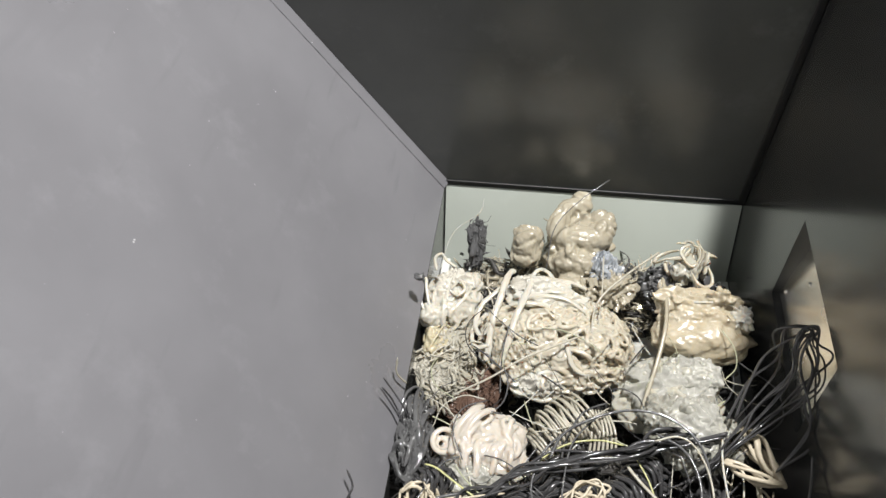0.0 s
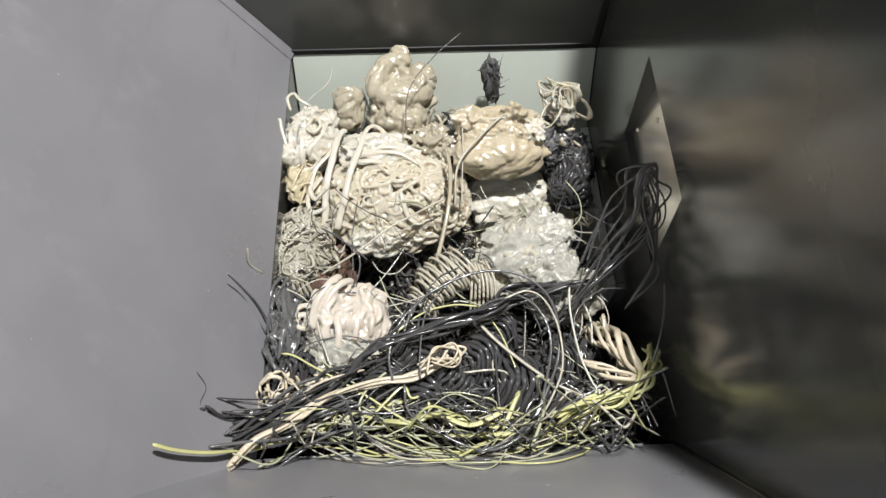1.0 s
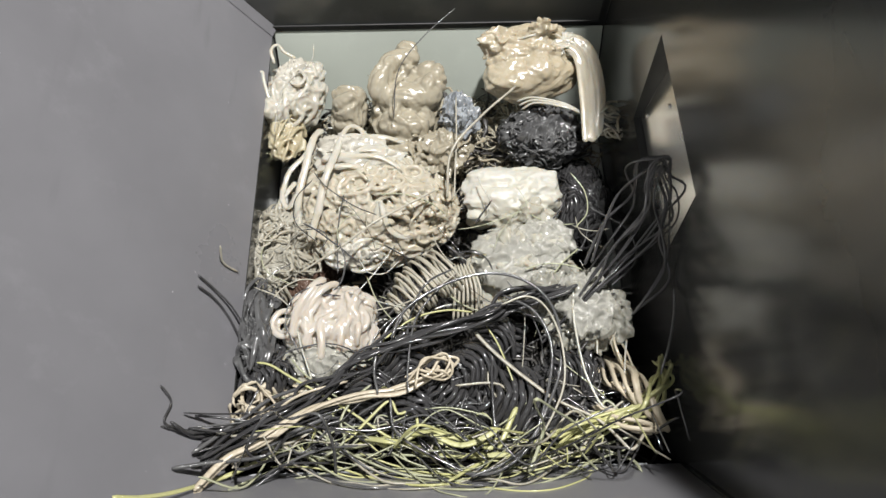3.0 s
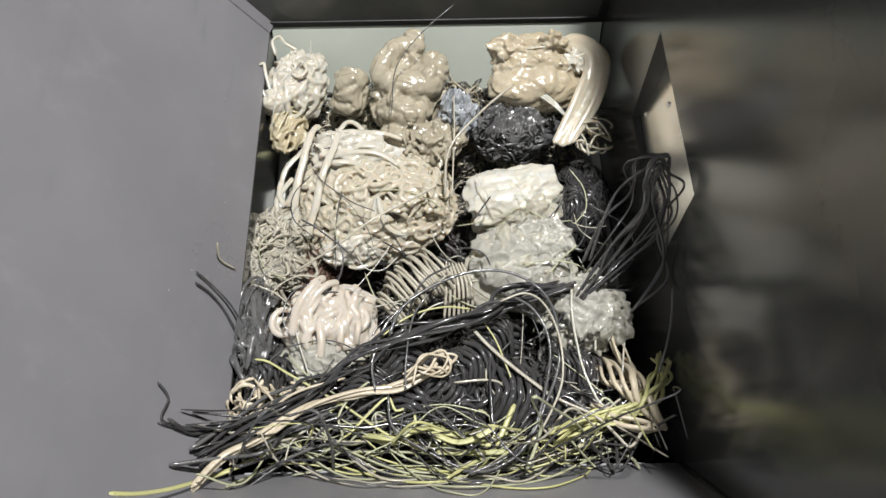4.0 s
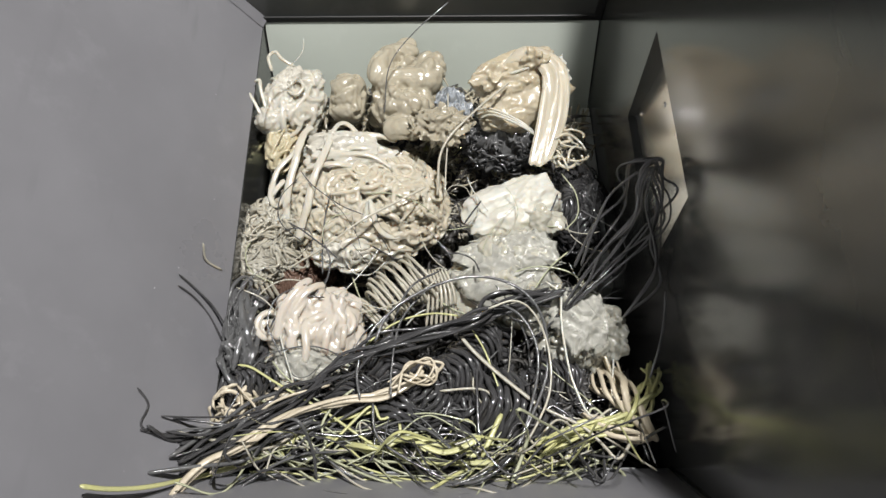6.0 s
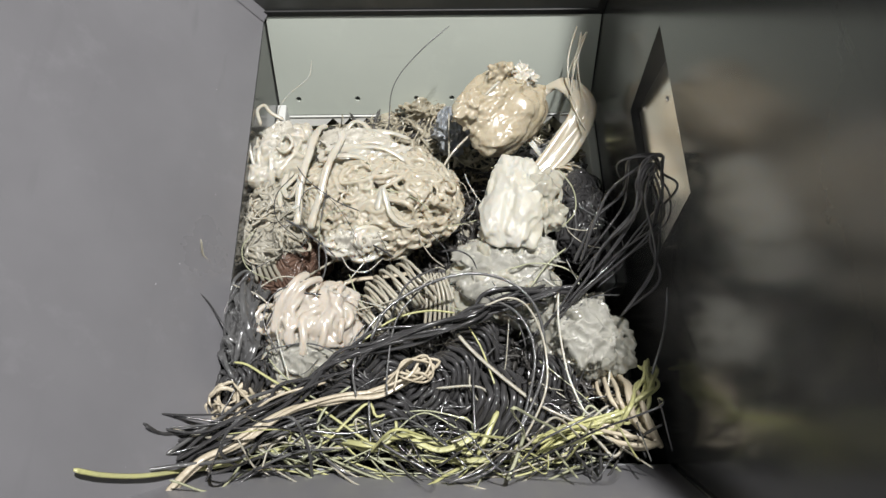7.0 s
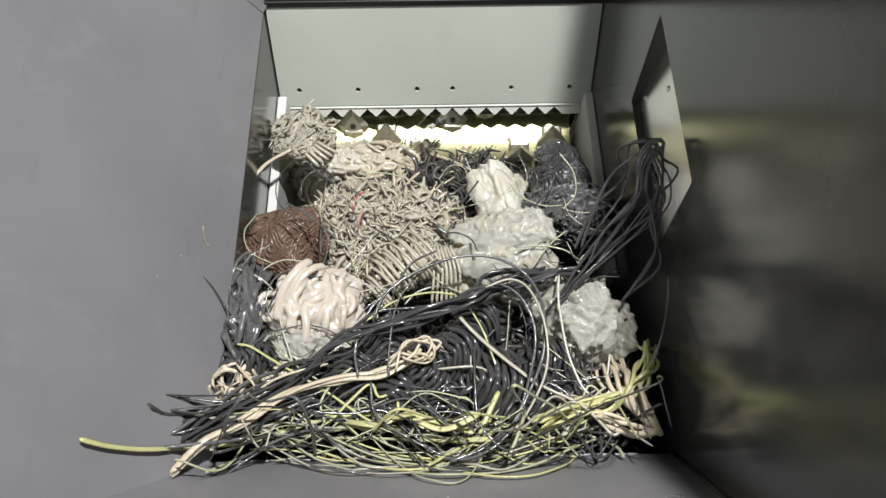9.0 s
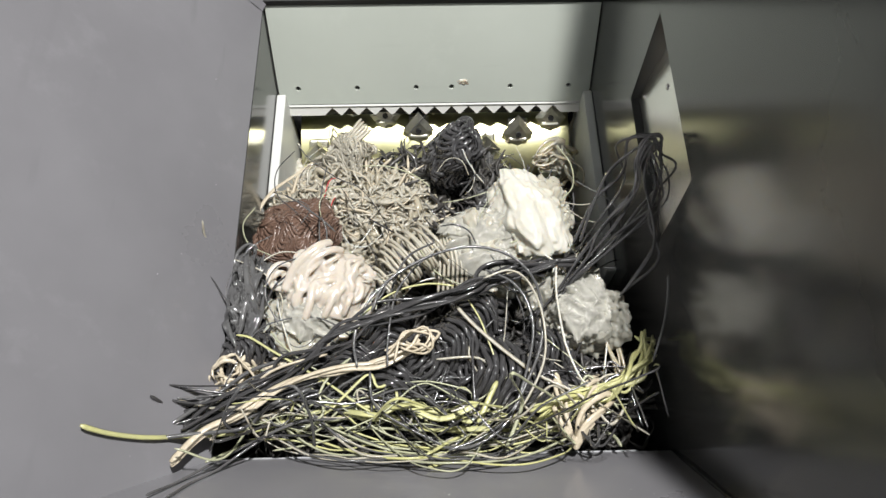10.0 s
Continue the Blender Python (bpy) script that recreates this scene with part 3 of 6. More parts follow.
big_lump = thing("noodle_lump", "large cream lump of tangled extruded plastic noodles", "plastic waste")
fused("body", [moved(lump((0.157, 0.119, 0.080), 0.10, 2.0, 0.05, 5, 2, 0.05), 0.012, -0.018, 0.0), moved(noodles((0.166, 0.130, 0.089), 560, 0.0050, 12, 0.6, 2, 0.09, 7), 0.012, -0.018, 0.0),
               moved(noodles((0.12, 0.08, 0.062), 110, 0.0050, 13, 0.6, 43, 0.10, 7), 0.05, -0.04, 0.033)], P_CREAM, big_lump, "", 0.0019)
RIBBONS = [[(-0.10, 0.135, 0.085), (-0.113, 0.10, 0.098), (-0.130, 0.02, 0.092), (-0.138, -0.06, 0.072), (-0.143, -0.11, 0.050)],
           [(-0.050, 0.10, 0.104), (-0.072, 0.02, 0.112), (-0.092, -0.06, 0.098), (-0.112, -0.130, 0.060)],
           [(-0.128, 0.088, 0.075), (-0.168, 0.04, 0.066), (-0.176, -0.015, 0.060), (-0.158, -0.05, 0.068), (-0.138, -0.03, 0.085)],
           [(-0.158, 0.02, 0.056), (-0.182, -0.03, 0.052), (-0.170, -0.075, 0.052), (-0.142, -0.075, 0.068)],
           [(0.020, -0.105, 0.082), (0.030, -0.065, 0.104), (0.046, -0.115, 0.078), (0.075, -0.125, 0.062), (0.095, -0.112, 0.06)]]
for i, ctrl in enumerate(RIBBONS):
    path = spline(ctrl, 0.004)
    uneven = np.array([1 + 0.28 * noise.noise(Vector((j * 0.22, i * 3.1, 0))) for j in range(len(path))])
    sway = np.array([noise.noise_vector(Vector(p) * 14 + Vector((i, 0, 0))) for p in path]) * 0.007
    part("ribbon", tube(path + sway, (0.0080 if i < 2 else 0.0062) * uneven, 10, 0.5), P_WHITE, big_lump, "white plastic ribbon")
rng = np.random.RandomState(91)
FUSED_TOP = []
for i in range(11):
    y, x, z = 0.030 + 0.0085 * i + rng.normal() * 0.004, -0.085 + rng.normal() * 0.018, 0.090 - 0.0018 * i
    ln, sag = rng.uniform(0.08, 0.16), rng.normal() * 0.012
    FUSED_TOP.append(tube(spline([(x, y + rng.normal() * 0.006, z), (x + ln * 0.35, y + sag, z + 0.014), (x + ln * 0.7, y + sag * 0.6, z + 0.012), (x + ln, y - 0.012 + rng.normal() * 0.012, z - 0.004)], 0.006), rng.uniform(0.0058, 0.0085), 8, 0.6))
fused("upper_body", FUSED_TOP + [moved(lump((0.085, 0.045, 0.024), 0.3, 2.0, 0.12, 5, 8, 0.05), -0.02, 0.070, 0.074)], P_WHITE, big_lump, "white fused plastic strands", 0.0021)
film_sheet(big_lump, 0.075, 0.045, 0.016, 608, (-0.05, 0.085, 0.100), P_SKIN, "white torn plastic skin")
fused("clump", [moved(lump((0.062, 0.034, 0.034), 0.3, 2.2, 0.15, 5, 9, 0.06), -0.025, -0.138, 0.022), moved(noodles((0.055, 0.032, 0.034), 26, 0.0055, 10, 0.4, 9, 0.2), -0.025, -0.138, 0.022)], P_WHITE, big_lump, "white plastic clump", 0.0022)
film_sheet(big_lump, 0.062, 0.036, 0.018, 609, (-0.02, -0.142, 0.052), P_SKIN, "white torn plastic skin")
part("fibre_tuft", shreds((0.16, 0.13, 0.095), 26, 0.0013, 0.030, 607), P_CREAM, big_lump)["kind"] = "stuff"

white_lump = thing("white_lump", "small white lump of soft melted plastic strands", "plastic waste")
fused("body", [lump((0.062, 0.078, 0.055), 0.26, 1.8, 0.12, 5, 3, 0.03), noodles((0.062, 0.078, 0.056), 46, 0.0062, 13, 0.4, 3, 0.13, 7),
               moved(lump((0.038, 0.034, 0.032), 0.2, 1.6, 0.12, 4, 5), 0.035, 0.045, 0.03), moved(lump((0.034, 0.032, 0.03), 0.2, 1.6, 0.1, 4, 6), -0.038, -0.055, 0.025)], P_WHITE, white_lump, "", 0.0023)
for ctrl in ([(-0.045, -0.045, 0.045), (-0.058, 0.0, 0.062), (-0.062, 0.022, 0.068), (-0.072, 0.018, 0.068)], [(-0.055, -0.055, 0.04), (-0.075, -0.020, 0.055), (-0.086, -0.004, 0.060)],
             [(-0.045, 0.07, 0.04), (-0.052, 0.098, 0.055), (-0.036, 0.108, 0.060), (-0.022, 0.092, 0.055), (0.005, 0.08, 0.045)],
             [(0.0, 0.0, 0.06), (0.02, 0.02, 0.075), (0.035, 0.0, 0.072), (0.02, -0.02, 0.070), (0.0, -0.005, 0.066)]):
    part("loop", tube(spline(ctrl, 0.005), 0.0041, 9, 0.8), P_WHITE, white_lump)
fused("flap", [moved(lump((0.036, 0.066, 0.024), 0.35, 2.4, 0.2, 4, 7), -0.012, -0.105, 0.0), moved(noodles((0.034, 0.062, 0.026), 18, 0.0045, 14, 0.15, 8, 0.2), -0.012, -0.105, 0.0)], P_OCHRE, white_lump, "yellowed plastic flap")
film_sheet(white_lump, 0.05, 0.06, 0.016, 611, (0.0, 0.03, 0.060), P_SKIN)

tan_lump = thing("folded_lump", "fat tan lump of folded glossy set plastic", "plastic waste")
fused("body", [moved(lump((0.114, 0.062, 0.058), 0.13, 1.0, 0.10, 5, 11, 0.0), -0.004, -0.026, 0.012), moved(lump((0.100, 0.052, 0.050), 0.16, 1.1, 0.10, 5, 12, 0.0), 0.006, 0.040, 0.030),
               moved(lump((0.046, 0.030, 0.028), 0.4, 1.8, 0.2, 5, 13, 0.03), -0.066, 0.040, 0.058), moved(lump((0.030, 0.022, 0.034), 0.4, 2.0, 0.2, 4, 15, 0.03), 0.030, 0.040, 0.080),
               sausage([(-0.105, 0.006, 0.036), (-0.03, 0.004, 0.062), (0.06, 0.000, 0.058), (0.100, -0.010, 0.030)], 0.016, 14, 0.25)], P_TAN, tan_lump, "", 0.0024, 2)
fused("crest", [moved(lump((0.026, 0.030, 0.014), 0.5, 2.4, 0.25, 4, 66, 0.08), 0.076, 0.010, 0.062), tube(spline([(-0.03, 0.032, 0.074), (0.02, 0.026, 0.088), (0.06, 0.022, 0.080), (0.10, 0.0, 0.045)], 0.006), 0.0040, 8, 0.6)], P_WHITE, tan_lump, "pale torn crest between the folds", 0.0021)
part("fibre_tuft", shreds((0.085, 0.07, 0.085), 8, 0.0009, 0.035, 612), P_CREAM, tan_lump)["kind"] = "stuff"

ivory_lump = thing("ivory_lump", "bright ivory white chunk of foamy set plastic", "plastic waste")
fused("body", [turned(chunk((0.103, 0.062, 0.050), 3.2, 0.13, 1.3, 0.09, 5, 22, 0.035), 18),
               moved(lump((0.024, 0.020, 0.016), 0.5, 2.5, 0.2, 4, 51, 0.1), -0.075, 0.02, 0.0)], P_IVORY, ivory_lump, "", 0.0024, 1)
fused("lobe", [moved(lump((0.052, 0.042, 0.036), 0.3, 1.7, 0.15, 5, 15, 0.05), 0.040, -0.040, 0.012), moved(lump((0.036, 0.034, 0.03), 0.34, 1.9, 0.15, 5, 52, 0.05), 0.004, -0.066, 0.0)], P_FILM, ivory_lump, "yellowish translucent side of the chunk", 0.0026, 1)

film_lump = thing("film_lump", "milky grey crumpled lump of translucent plastic film", "plastic waste")
fused("body", [moved(lump((0.108, 0.078, 0.050), 0.20, 1.3, 0.14, 5, 17, 0.015, 0.05), -0.012, -0.028, 0.006), sausage([(-0.10, 0.02, 0.02), (-0.03, 0.034, 0.040), (0.05, 0.022, 0.042), (0.09, 0.0, 0.02)], 0.030, 19, 0.3),
               sausage([(-0.08, -0.03, 0.03), (0.0, -0.03, 0.052), (0.06, -0.05, 0.040)], 0.026, 16, 0.35), sausage([(-0.06, -0.08, 0.0), (0.0, -0.088, 0.022), (0.07, -0.08, 0.01)], 0.030, 56, 0.3)], P_FILM, film_lump, "", 0.0026, 2)
film_knob = thing("film_lump", "rounded milky grey lump of pleated plastic", "plastic waste")
rng = np.random.RandomState(58)
PLEATS = []
for i in range(8):
    j = rng.normal(size=(4, 3)) * 0.007
    c = np.array([(-0.055 + 0.012 * i, 0.056 - 0.012 * abs(i - 4), 0.014), (-0.030 + 0.013 * i, 0.012, 0.044 - 0.003 * abs(i - 4)), (-0.012 + 0.012 * i, -0.040, 0.030), (0.004 + 0.007 * i, -0.070, 0.0)]) + j
    PLEATS.append(sausage(c, rng.uniform(0.008, 0.013), 240 + i, 0.45))
fused("body", [lump((0.070, 0.078, 0.048), 0.26, 1.9, 0.3, 5, 18, 0.05, 0.10), moved(lump((0.05, 0.045, 0.042), 0.26, 2.0, 0.25, 5, 24, 0.04, 0.08), -0.05, 0.03, -0.005)] + PLEATS, P_HAZE, film_knob, "", 0.0022, 1)
film_sheet(film_knob, 0.070, 0.075, 0.016, 605, (0.0, 0.0, 0.060), P_CLEAR)

film_sheet(film_lump, 0.12, 0.09, 0.015, 601, (-0.01, -0.01, 0.066), P_CLEAR)
film_sheet(film_lump, 0.08, 0.06, 0.016, 602, (0.04, 0.03, 0.066), P_CLEAR, "milky crumpled film")
part("fibre_tuft", shreds((0.12, 0.09, 0.075), 16, 0.0012, 0.035, 604), P_FILM, film_lump)["kind"] = "stuff"

grey_lump = noodle_lump("grey_noodle_ball", "dull grey ball of fine curled plastic noodles", P_GREY, (0.055, 0.072, 0.05), 190, 0.0034, 30, 0.5, 4, 0.88, 0.22)
for i in range(5):
    part("tail", tube(spline([(-0.03 + i * 0.01, -0.05, 0.03), (-0.035 + i * 0.01, -0.09, 0.02), (-0.03 + i * 0.013, -0.12, -0.01)], 0.008), 0.0042, 6), P_GREY, grey_lump)

pink_lump = thing("fan_lump", "pinkish cream lump of fused plastic strands with a hole", "plastic waste")
rng = np.random.RandomState(23)
FINGERS = []
for i in range(26):
    a = rng.normal() * 0.32 + 1.35
    c = np.array([rng.uniform(-0.045, 0.075), rng.uniform(-0.050, 0.035)])
    d, n = np.array([math.cos(a), math.sin(a)]), np.array([-math.sin(a), math.cos(a)])
    ln, b = rng.uniform(0.020, 0.046), rng.normal(size=2) * 0.006
    h = 0.036 + 0.012 * max(0.0, 1 - (c[0] / 0.09) ** 2) + rng.uniform(-0.003, 0.005)
    FINGERS.append(tube(spline([(*(c - d * ln), h - 0.012), (*(c - d * ln * 0.4 + n * b[0]), h), (*(c + d * ln * 0.4 + n * b[1]), h + 0.002), (*(c + d * ln), h - 0.014)], 0.004), rng.uniform(0.0050, 0.0080), 10, 0.8))
FINGERS += [tube(spline([(-0.050, -0.050, 0.040), (-0.040, 0.0, 0.058), (-0.014, 0.042, 0.060), (0.004, 0.066, 0.042)], 0.005), 0.0090, 10, 0.7),
            tube(spline([(-0.030, -0.020, 0.052), (-0.010, 0.02, 0.060), (0.012, 0.044, 0.056), (0.030, 0.056, 0.040)], 0.005), 0.0076, 10, 0.7)]
FINGERS += [tube(np.array([(cx + r * math.cos(k * 0.3), cy + r * 1.1 * math.sin(k * 0.3), z) for k in range(22)]), 0.0064, 9, 0.8, 1.0) for cx, cy, r, z in ((-0.068, -0.018, 0.023, 0.030), (-0.072, -0.022, 0.012, 0.022), (0.066, -0.018, 0.019, 0.034))]
fused("body", [moved(chunk((0.090, 0.076, 0.042), 2.3, 0.16, 1.7, 0.08, 5, 21, 0.03), 0.014, -0.014, 0.002)] + FINGERS, P_PINK, pink_lump, "", 0.0022, 2)
fused("skirt", [moved(lump((0.078, 0.058, 0.030), 0.2, 1.5, 0.14, 5, 23, 0.02, 0.04), -0.004, -0.088, -0.006)], P_FILM, pink_lump, "milky film skirt", 0.0026, 2)
film_sheet(pink_lump, 0.075, 0.055, 0.012, 614, (0.0, -0.080, 0.034), P_CLEAR)

part("fibre_tuft", shreds((0.065, 0.075, 0.06), 60, 0.0024, 0.030, 615), P_GREY, grey_lump)["kind"] = "stuff"
coil = thing("plastic_coil", "grey plastic strand set in a ribbed coil", "plastic waste")
k = np.linspace(0, 1, 420)
axis = spline([(-0.055, -0.055, 0.01), (-0.02, 0.0, 0.03), (0.05, 0.045, 0.02)], 0.001)
axis = axis[np.linspace(0, len(axis) - 1, 420).astype(int)]
turn = k * 2 * math.pi * 13
part("coil_strand", tube(axis + np.stack([-0.032 * np.cos(turn), 0.040 * np.cos(turn), 0.034 * np.sin(turn)], 1) * (0.75 + 0.3 * k[:, None]) + np.stack([0.004 * np.sin(turn * 0.37), 0.004 * np.cos(turn * 0.23), 0 * k], 1), 0.0034, 6), P_GREY, coil)
for i in range(7):
    part("tail", tube(spline([(0.05 + i * 0.006, 0.05, 0.03), (0.055 + i * 0.008, 0.0, 0.03), (0.05 + i * 0.009, -0.06, 0.01)], 0.008), 0.003, 6), P_GREY, coil)

char_lump = thing("crumpled_lump", "charcoal lump of crumpled glossy plastic shreds", "plastic waste")
part("body", lump((0.095, 0.065, 0.055), 0.3, 2.6, 0.35, 5, 25, 0.12), P_CHAR, char_lump)
part("winding", noodles((0.092, 0.066, 0.056), 90, 0.003, 12, 0.7, 26, 0.15), P_CHAR, char_lump)["kind"] = "stuff"
black_lump = noodle_lump("black_noodle_lump", "black lump of tightly curled glossy plastic noodles", P_BLACK, (0.052, 0.095, 0.05), 50, 0.0044, 26, 0.5, 27, 0.93, 0.18, None, 0.40, 3)

green_lump = thing("folded_lump", "greenish grey glossy lump of folded plastic", "plastic waste")
FOLDS = [([(-0.108, -0.095, 0.020), (-0.100, -0.045, 0.056), (-0.092, 0.005, 0.070)], 0.042), ([(-0.040, -0.055, 0.095), (-0.022, 0.0, 0.112), (0.006, 0.042, 0.114), (0.062, 0.056, 0.112)], 0.025),
         ([(0.062, 0.040, 0.095), (0.088, -0.008, 0.105), (0.062, -0.066, 0.090)], 0.032), ([(-0.025, -0.040, 0.075), (0.025, -0.046, 0.100), (0.078, -0.055, 0.085)], 0.030),
         ([(-0.030, -0.095, 0.045), (0.025, -0.105, 0.072), (0.080, -0.092, 0.055)], 0.033), ([(-0.015, -0.145, 0.030), (0.030, -0.150, 0.048), (0.065, -0.140, 0.03)], 0.027),
         ([(0.010, 0.062, 0.100), (0.034, 0.078, 0.118), (0.052, 0.060, 0.112)], 0.017)]
fused("body", [moved(lump((0.080, 0.095, 0.072), 0.24, 1.5, 0.2, 5, 28, 0.02), 0.026, -0.040, 0.040), moved(lump((0.052, 0.050, 0.040), 0.25, 1.6, 0.2, 5, 128, 0.02), 0.034, 0.004, 0.078)] + [sausage(c, r * 1.05, 140 + i, 0.15) for i, (c, r) in enumerate(FOLDS)], P_GREEN, green_lump, "", 0.0026, 2)
fused("torn_skin", [moved(lump((0.050, 0.050, 0.036), 0.35, 1.9, 0.3, 5, 144, 0.06), 0.114, -0.165, 0.060), moved(shreds((0.06, 0.05, 0.04), 36, 0.0038, 0.03, 29), 0.10, -0.165, 0.050)], P_GREEN, green_lump, "torn greyish skin", 0.0024, 1)
part("fibre_tuft", shreds((0.11, 0.10, 0.10), 18, 0.0011, 0.035, 645), P_GREEN, green_lump)["kind"] = "stuff"

film_sheet(black_lump, 0.045, 0.075, 0.020, 620, (0.012, 0.0, 0.050), P_CHAR, "dark glossy crumpled film")
brown_lump = noodle_lump("brown_noodle_lump", "reddish brown lump of wound glossy plastic noodles", P_BROWN, (0.074, 0.066, 0.045), 60, 0.0036, 40, 0.28, 31, 0.90, 0.16, None, 0.20, 4)
shred_heap = thing("filament_heap", "loose heap of dull grey shredded plastic filaments", "plastic waste")
part("filament_layer", shreds((0.20, 0.125, 0.07), 700, 0.0036, 0.032, 33, 0.25, 0.2), P_GREY, shred_heap)["kind"] = "stuff"
part("filament_layer", shreds((0.20, 0.125, 0.07), 300, 0.0046, 0.024, 35, 0.22, 0.25), P_GREY, shred_heap)["kind"] = "stuff"
part("filament_layer", shreds((0.20, 0.125, 0.072), 130, 0.0022, 0.055, 39, 0.4, 0.15), P_STRAW, shred_heap)["kind"] = "stuff"
part("filament_layer", shreds((0.19, 0.13, 0.060), 420, 0.0050, 0.035, 34), P_GREEN, shred_heap)["kind"] = "stuff"
for i in range(2):
    part("red_strand", tube(spline([(-0.06 + i * 0.01, 0.02 - i * 0.05, 0.09), (-0.05 + i * 0.01, 0.06 - i * 0.05, 0.095), (-0.035, 0.075 - i * 0.05, 0.085)], 0.006), 0.0014, 6), P_RED, shred_heap, "thin red plastic strand")

strip = thing("torn_strip", "creamy white torn strip of layered plastic", "plastic waste")
STRIPS = []
rng = np.random.RandomState(71)
for i in range(6):
    o, j = (i - 2.5) * 0.0098, rng.normal(size=5) * 0.004
    STRIPS.append(tube(spline([(-0.100 + j[0], 0.085 - o, 0.028), (-0.042 + j[1], 0.118 + o * 0.5, 0.060), (0.018 + o * 0.8, 0.070 + o * 0.4, 0.062 + j[2]), (0.000 + o, -0.025, 0.040 + j[3]), (-0.050 + o * 0.7, -0.130 + j[4], 0.012)], 0.006), rng.uniform(0.0060, 0.0115), 10, 0.5))
fused("ply", STRIPS, P_CREAM, strip, "", 0.0023, 1)
for i in range(3):
    part("string", tube(spline([(-0.03, -0.07, 0.01), (-0.07, -0.045 + 0.006 * i, 0.03), (-0.12, 0.0 + 0.008 * i, 0.02), (-0.15, 0.01 + 0.012 * i, 0.0)], 0.006), 0.0026, 6), P_WHITE, strip)
part("frayed_end", moved(noodles((0.035, 0.04, 0.025), 22, 0.0034, 14, 0.30, 36, 0.5), 0.012, -0.095, -0.010), P_CREAM, strip)["kind"] = "stuff"

curl_tuft = thing("strand_tuft", "loose tuft of pale curled plastic strands", "plastic waste")
part("tangle", warped(noodles((0.042, 0.052, 0.036), 8, 0.0042, 46, 0.22, 81, 0.6, 7), 0.03, 14, 81), P_CREAM, curl_tuft)["kind"] = "stuff"
part("body", lump((0.030, 0.036, 0.026), 0.3, 2.0, 0.2, 4, 82, 0.05), P_FILM, curl_tuft)

back_tangle = thing("filament_tangle", "tangled bed of greyish plastic filaments before the back plate", "plastic waste")
part("filament_layer", shreds((0.37, 0.14, 0.075), 900, 0.0024, 0.036, 60), P_GREEN, back_tangle)["kind"] = "stuff"
# Darkened layer that paints the shade deep among the filaments.
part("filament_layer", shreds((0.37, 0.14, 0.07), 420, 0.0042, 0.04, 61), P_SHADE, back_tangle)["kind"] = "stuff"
part("filament_layer", shreds((0.26, 0.11, 0.085), 150, 0.0055, 0.026, 62, 0.25), P_GREEN, back_tangle)["kind"] = "stuff"

leafy_shred = thing("torn_shred", "dark torn plastic shred thrown about by the rotor", "plastic waste")
part("blade", lump((0.022, 0.062, 0.009), 0.4, 1.8, 0.3, 4, 63, 0.12), P_CHAR, leafy_shred)
part("fringe", shreds((0.024, 0.06, 0.012), 20, 0.0012, 0.025, 64), P_CHAR, leafy_shred)["kind"] = "stuff"

long_strand = strand("long_strand", "long brownish flat plastic strand standing out of the heap", P_GREEN, 0.0042, [(0.02, 0.16, 0.03), (0.02, 0.05, 0.04), (0.0, -0.06, 0.02), (-0.03, -0.16, -0.01)], "", 0.5, seed=501)
pale_strand = strand("pale_strand", "long pale beige plastic strip across the heap", P_STRAW, 0.0052, [(-0.19, -0.03, 0.01), (-0.08, 0.01, 0.03), (0.05, 0.025, 0.02), (0.17, 0.0, 0.0)], "", 0.5, seed=502)
fringe = strand("fringe", "hanging fringe of thin pale plastic strands", P_CREAM, 0.0022, [(0.015, 0.12, 0.05), (0.0, 0.04, 0.02), (-0.005, -0.04, 0.0), (0.01, -0.10, -0.02)], "", count=7, spread=0.008, seed=503)
CHIPS = []
for i, mat in enumerate((P_WHITE, P_CREAM, P_CHAR)):
    chip = thing("plastic_chip", "small torn plastic chip flung up by the rotor", "plastic waste", "flying chips")
    part("flake", lump((0.012, 0.009, 0.006), 0.5, 2.0, 0.2, 3, 510 + i, 0.1), mat, chip)
    CHIPS.append(chip)
chip_a, chip_b, chip_c = CHIPS

dark_film = thing("twisted_film", "dark glossy twisted plastic film along the side", "plastic waste")
fused("body", [lump((0.034, 0.10, 0.05), 0.36, 2.4, 0.4, 5, 37, 0.1), noodles((0.034, 0.10, 0.052), 34, 0.0060, 12, 0.2, 58, 0.25)], P_CHAR, dark_film, "", 0.0026, 2)

film_sheet(dark_film, 0.034, 0.09, 0.024, 616, (0.0, 0.0, 0.050), P_CHAR, "dark glossy crumpled film")
film_sheet(char_lump, 0.09, 0.065, 0.026, 617, (0.0, 0.0, 0.050), P_CHAR, "dark glossy crumpled film")
knot = thing("plastic_knot", "beige knot of wound plastic strands with a pointed end", "plastic waste")
rng = np.random.RandomState(88)
ROPE = spline([(-0.040, 0.130, -0.100), (-0.034, 0.085, -0.045), (-0.018, 0.048, 0.006), (-0.004, 0.020, 0.014), (0.012, -0.008, 0.016), (0.034, -0.038, 0.008)], 0.005)
WING = spline([(0.030, -0.034, 0.010), (0.004, -0.036, 0.016), (-0.030, -0.024, 0.018), (-0.062, -0.004, 0.012), (-0.088, 0.010, 0.004)], 0.005)
BOUND = []
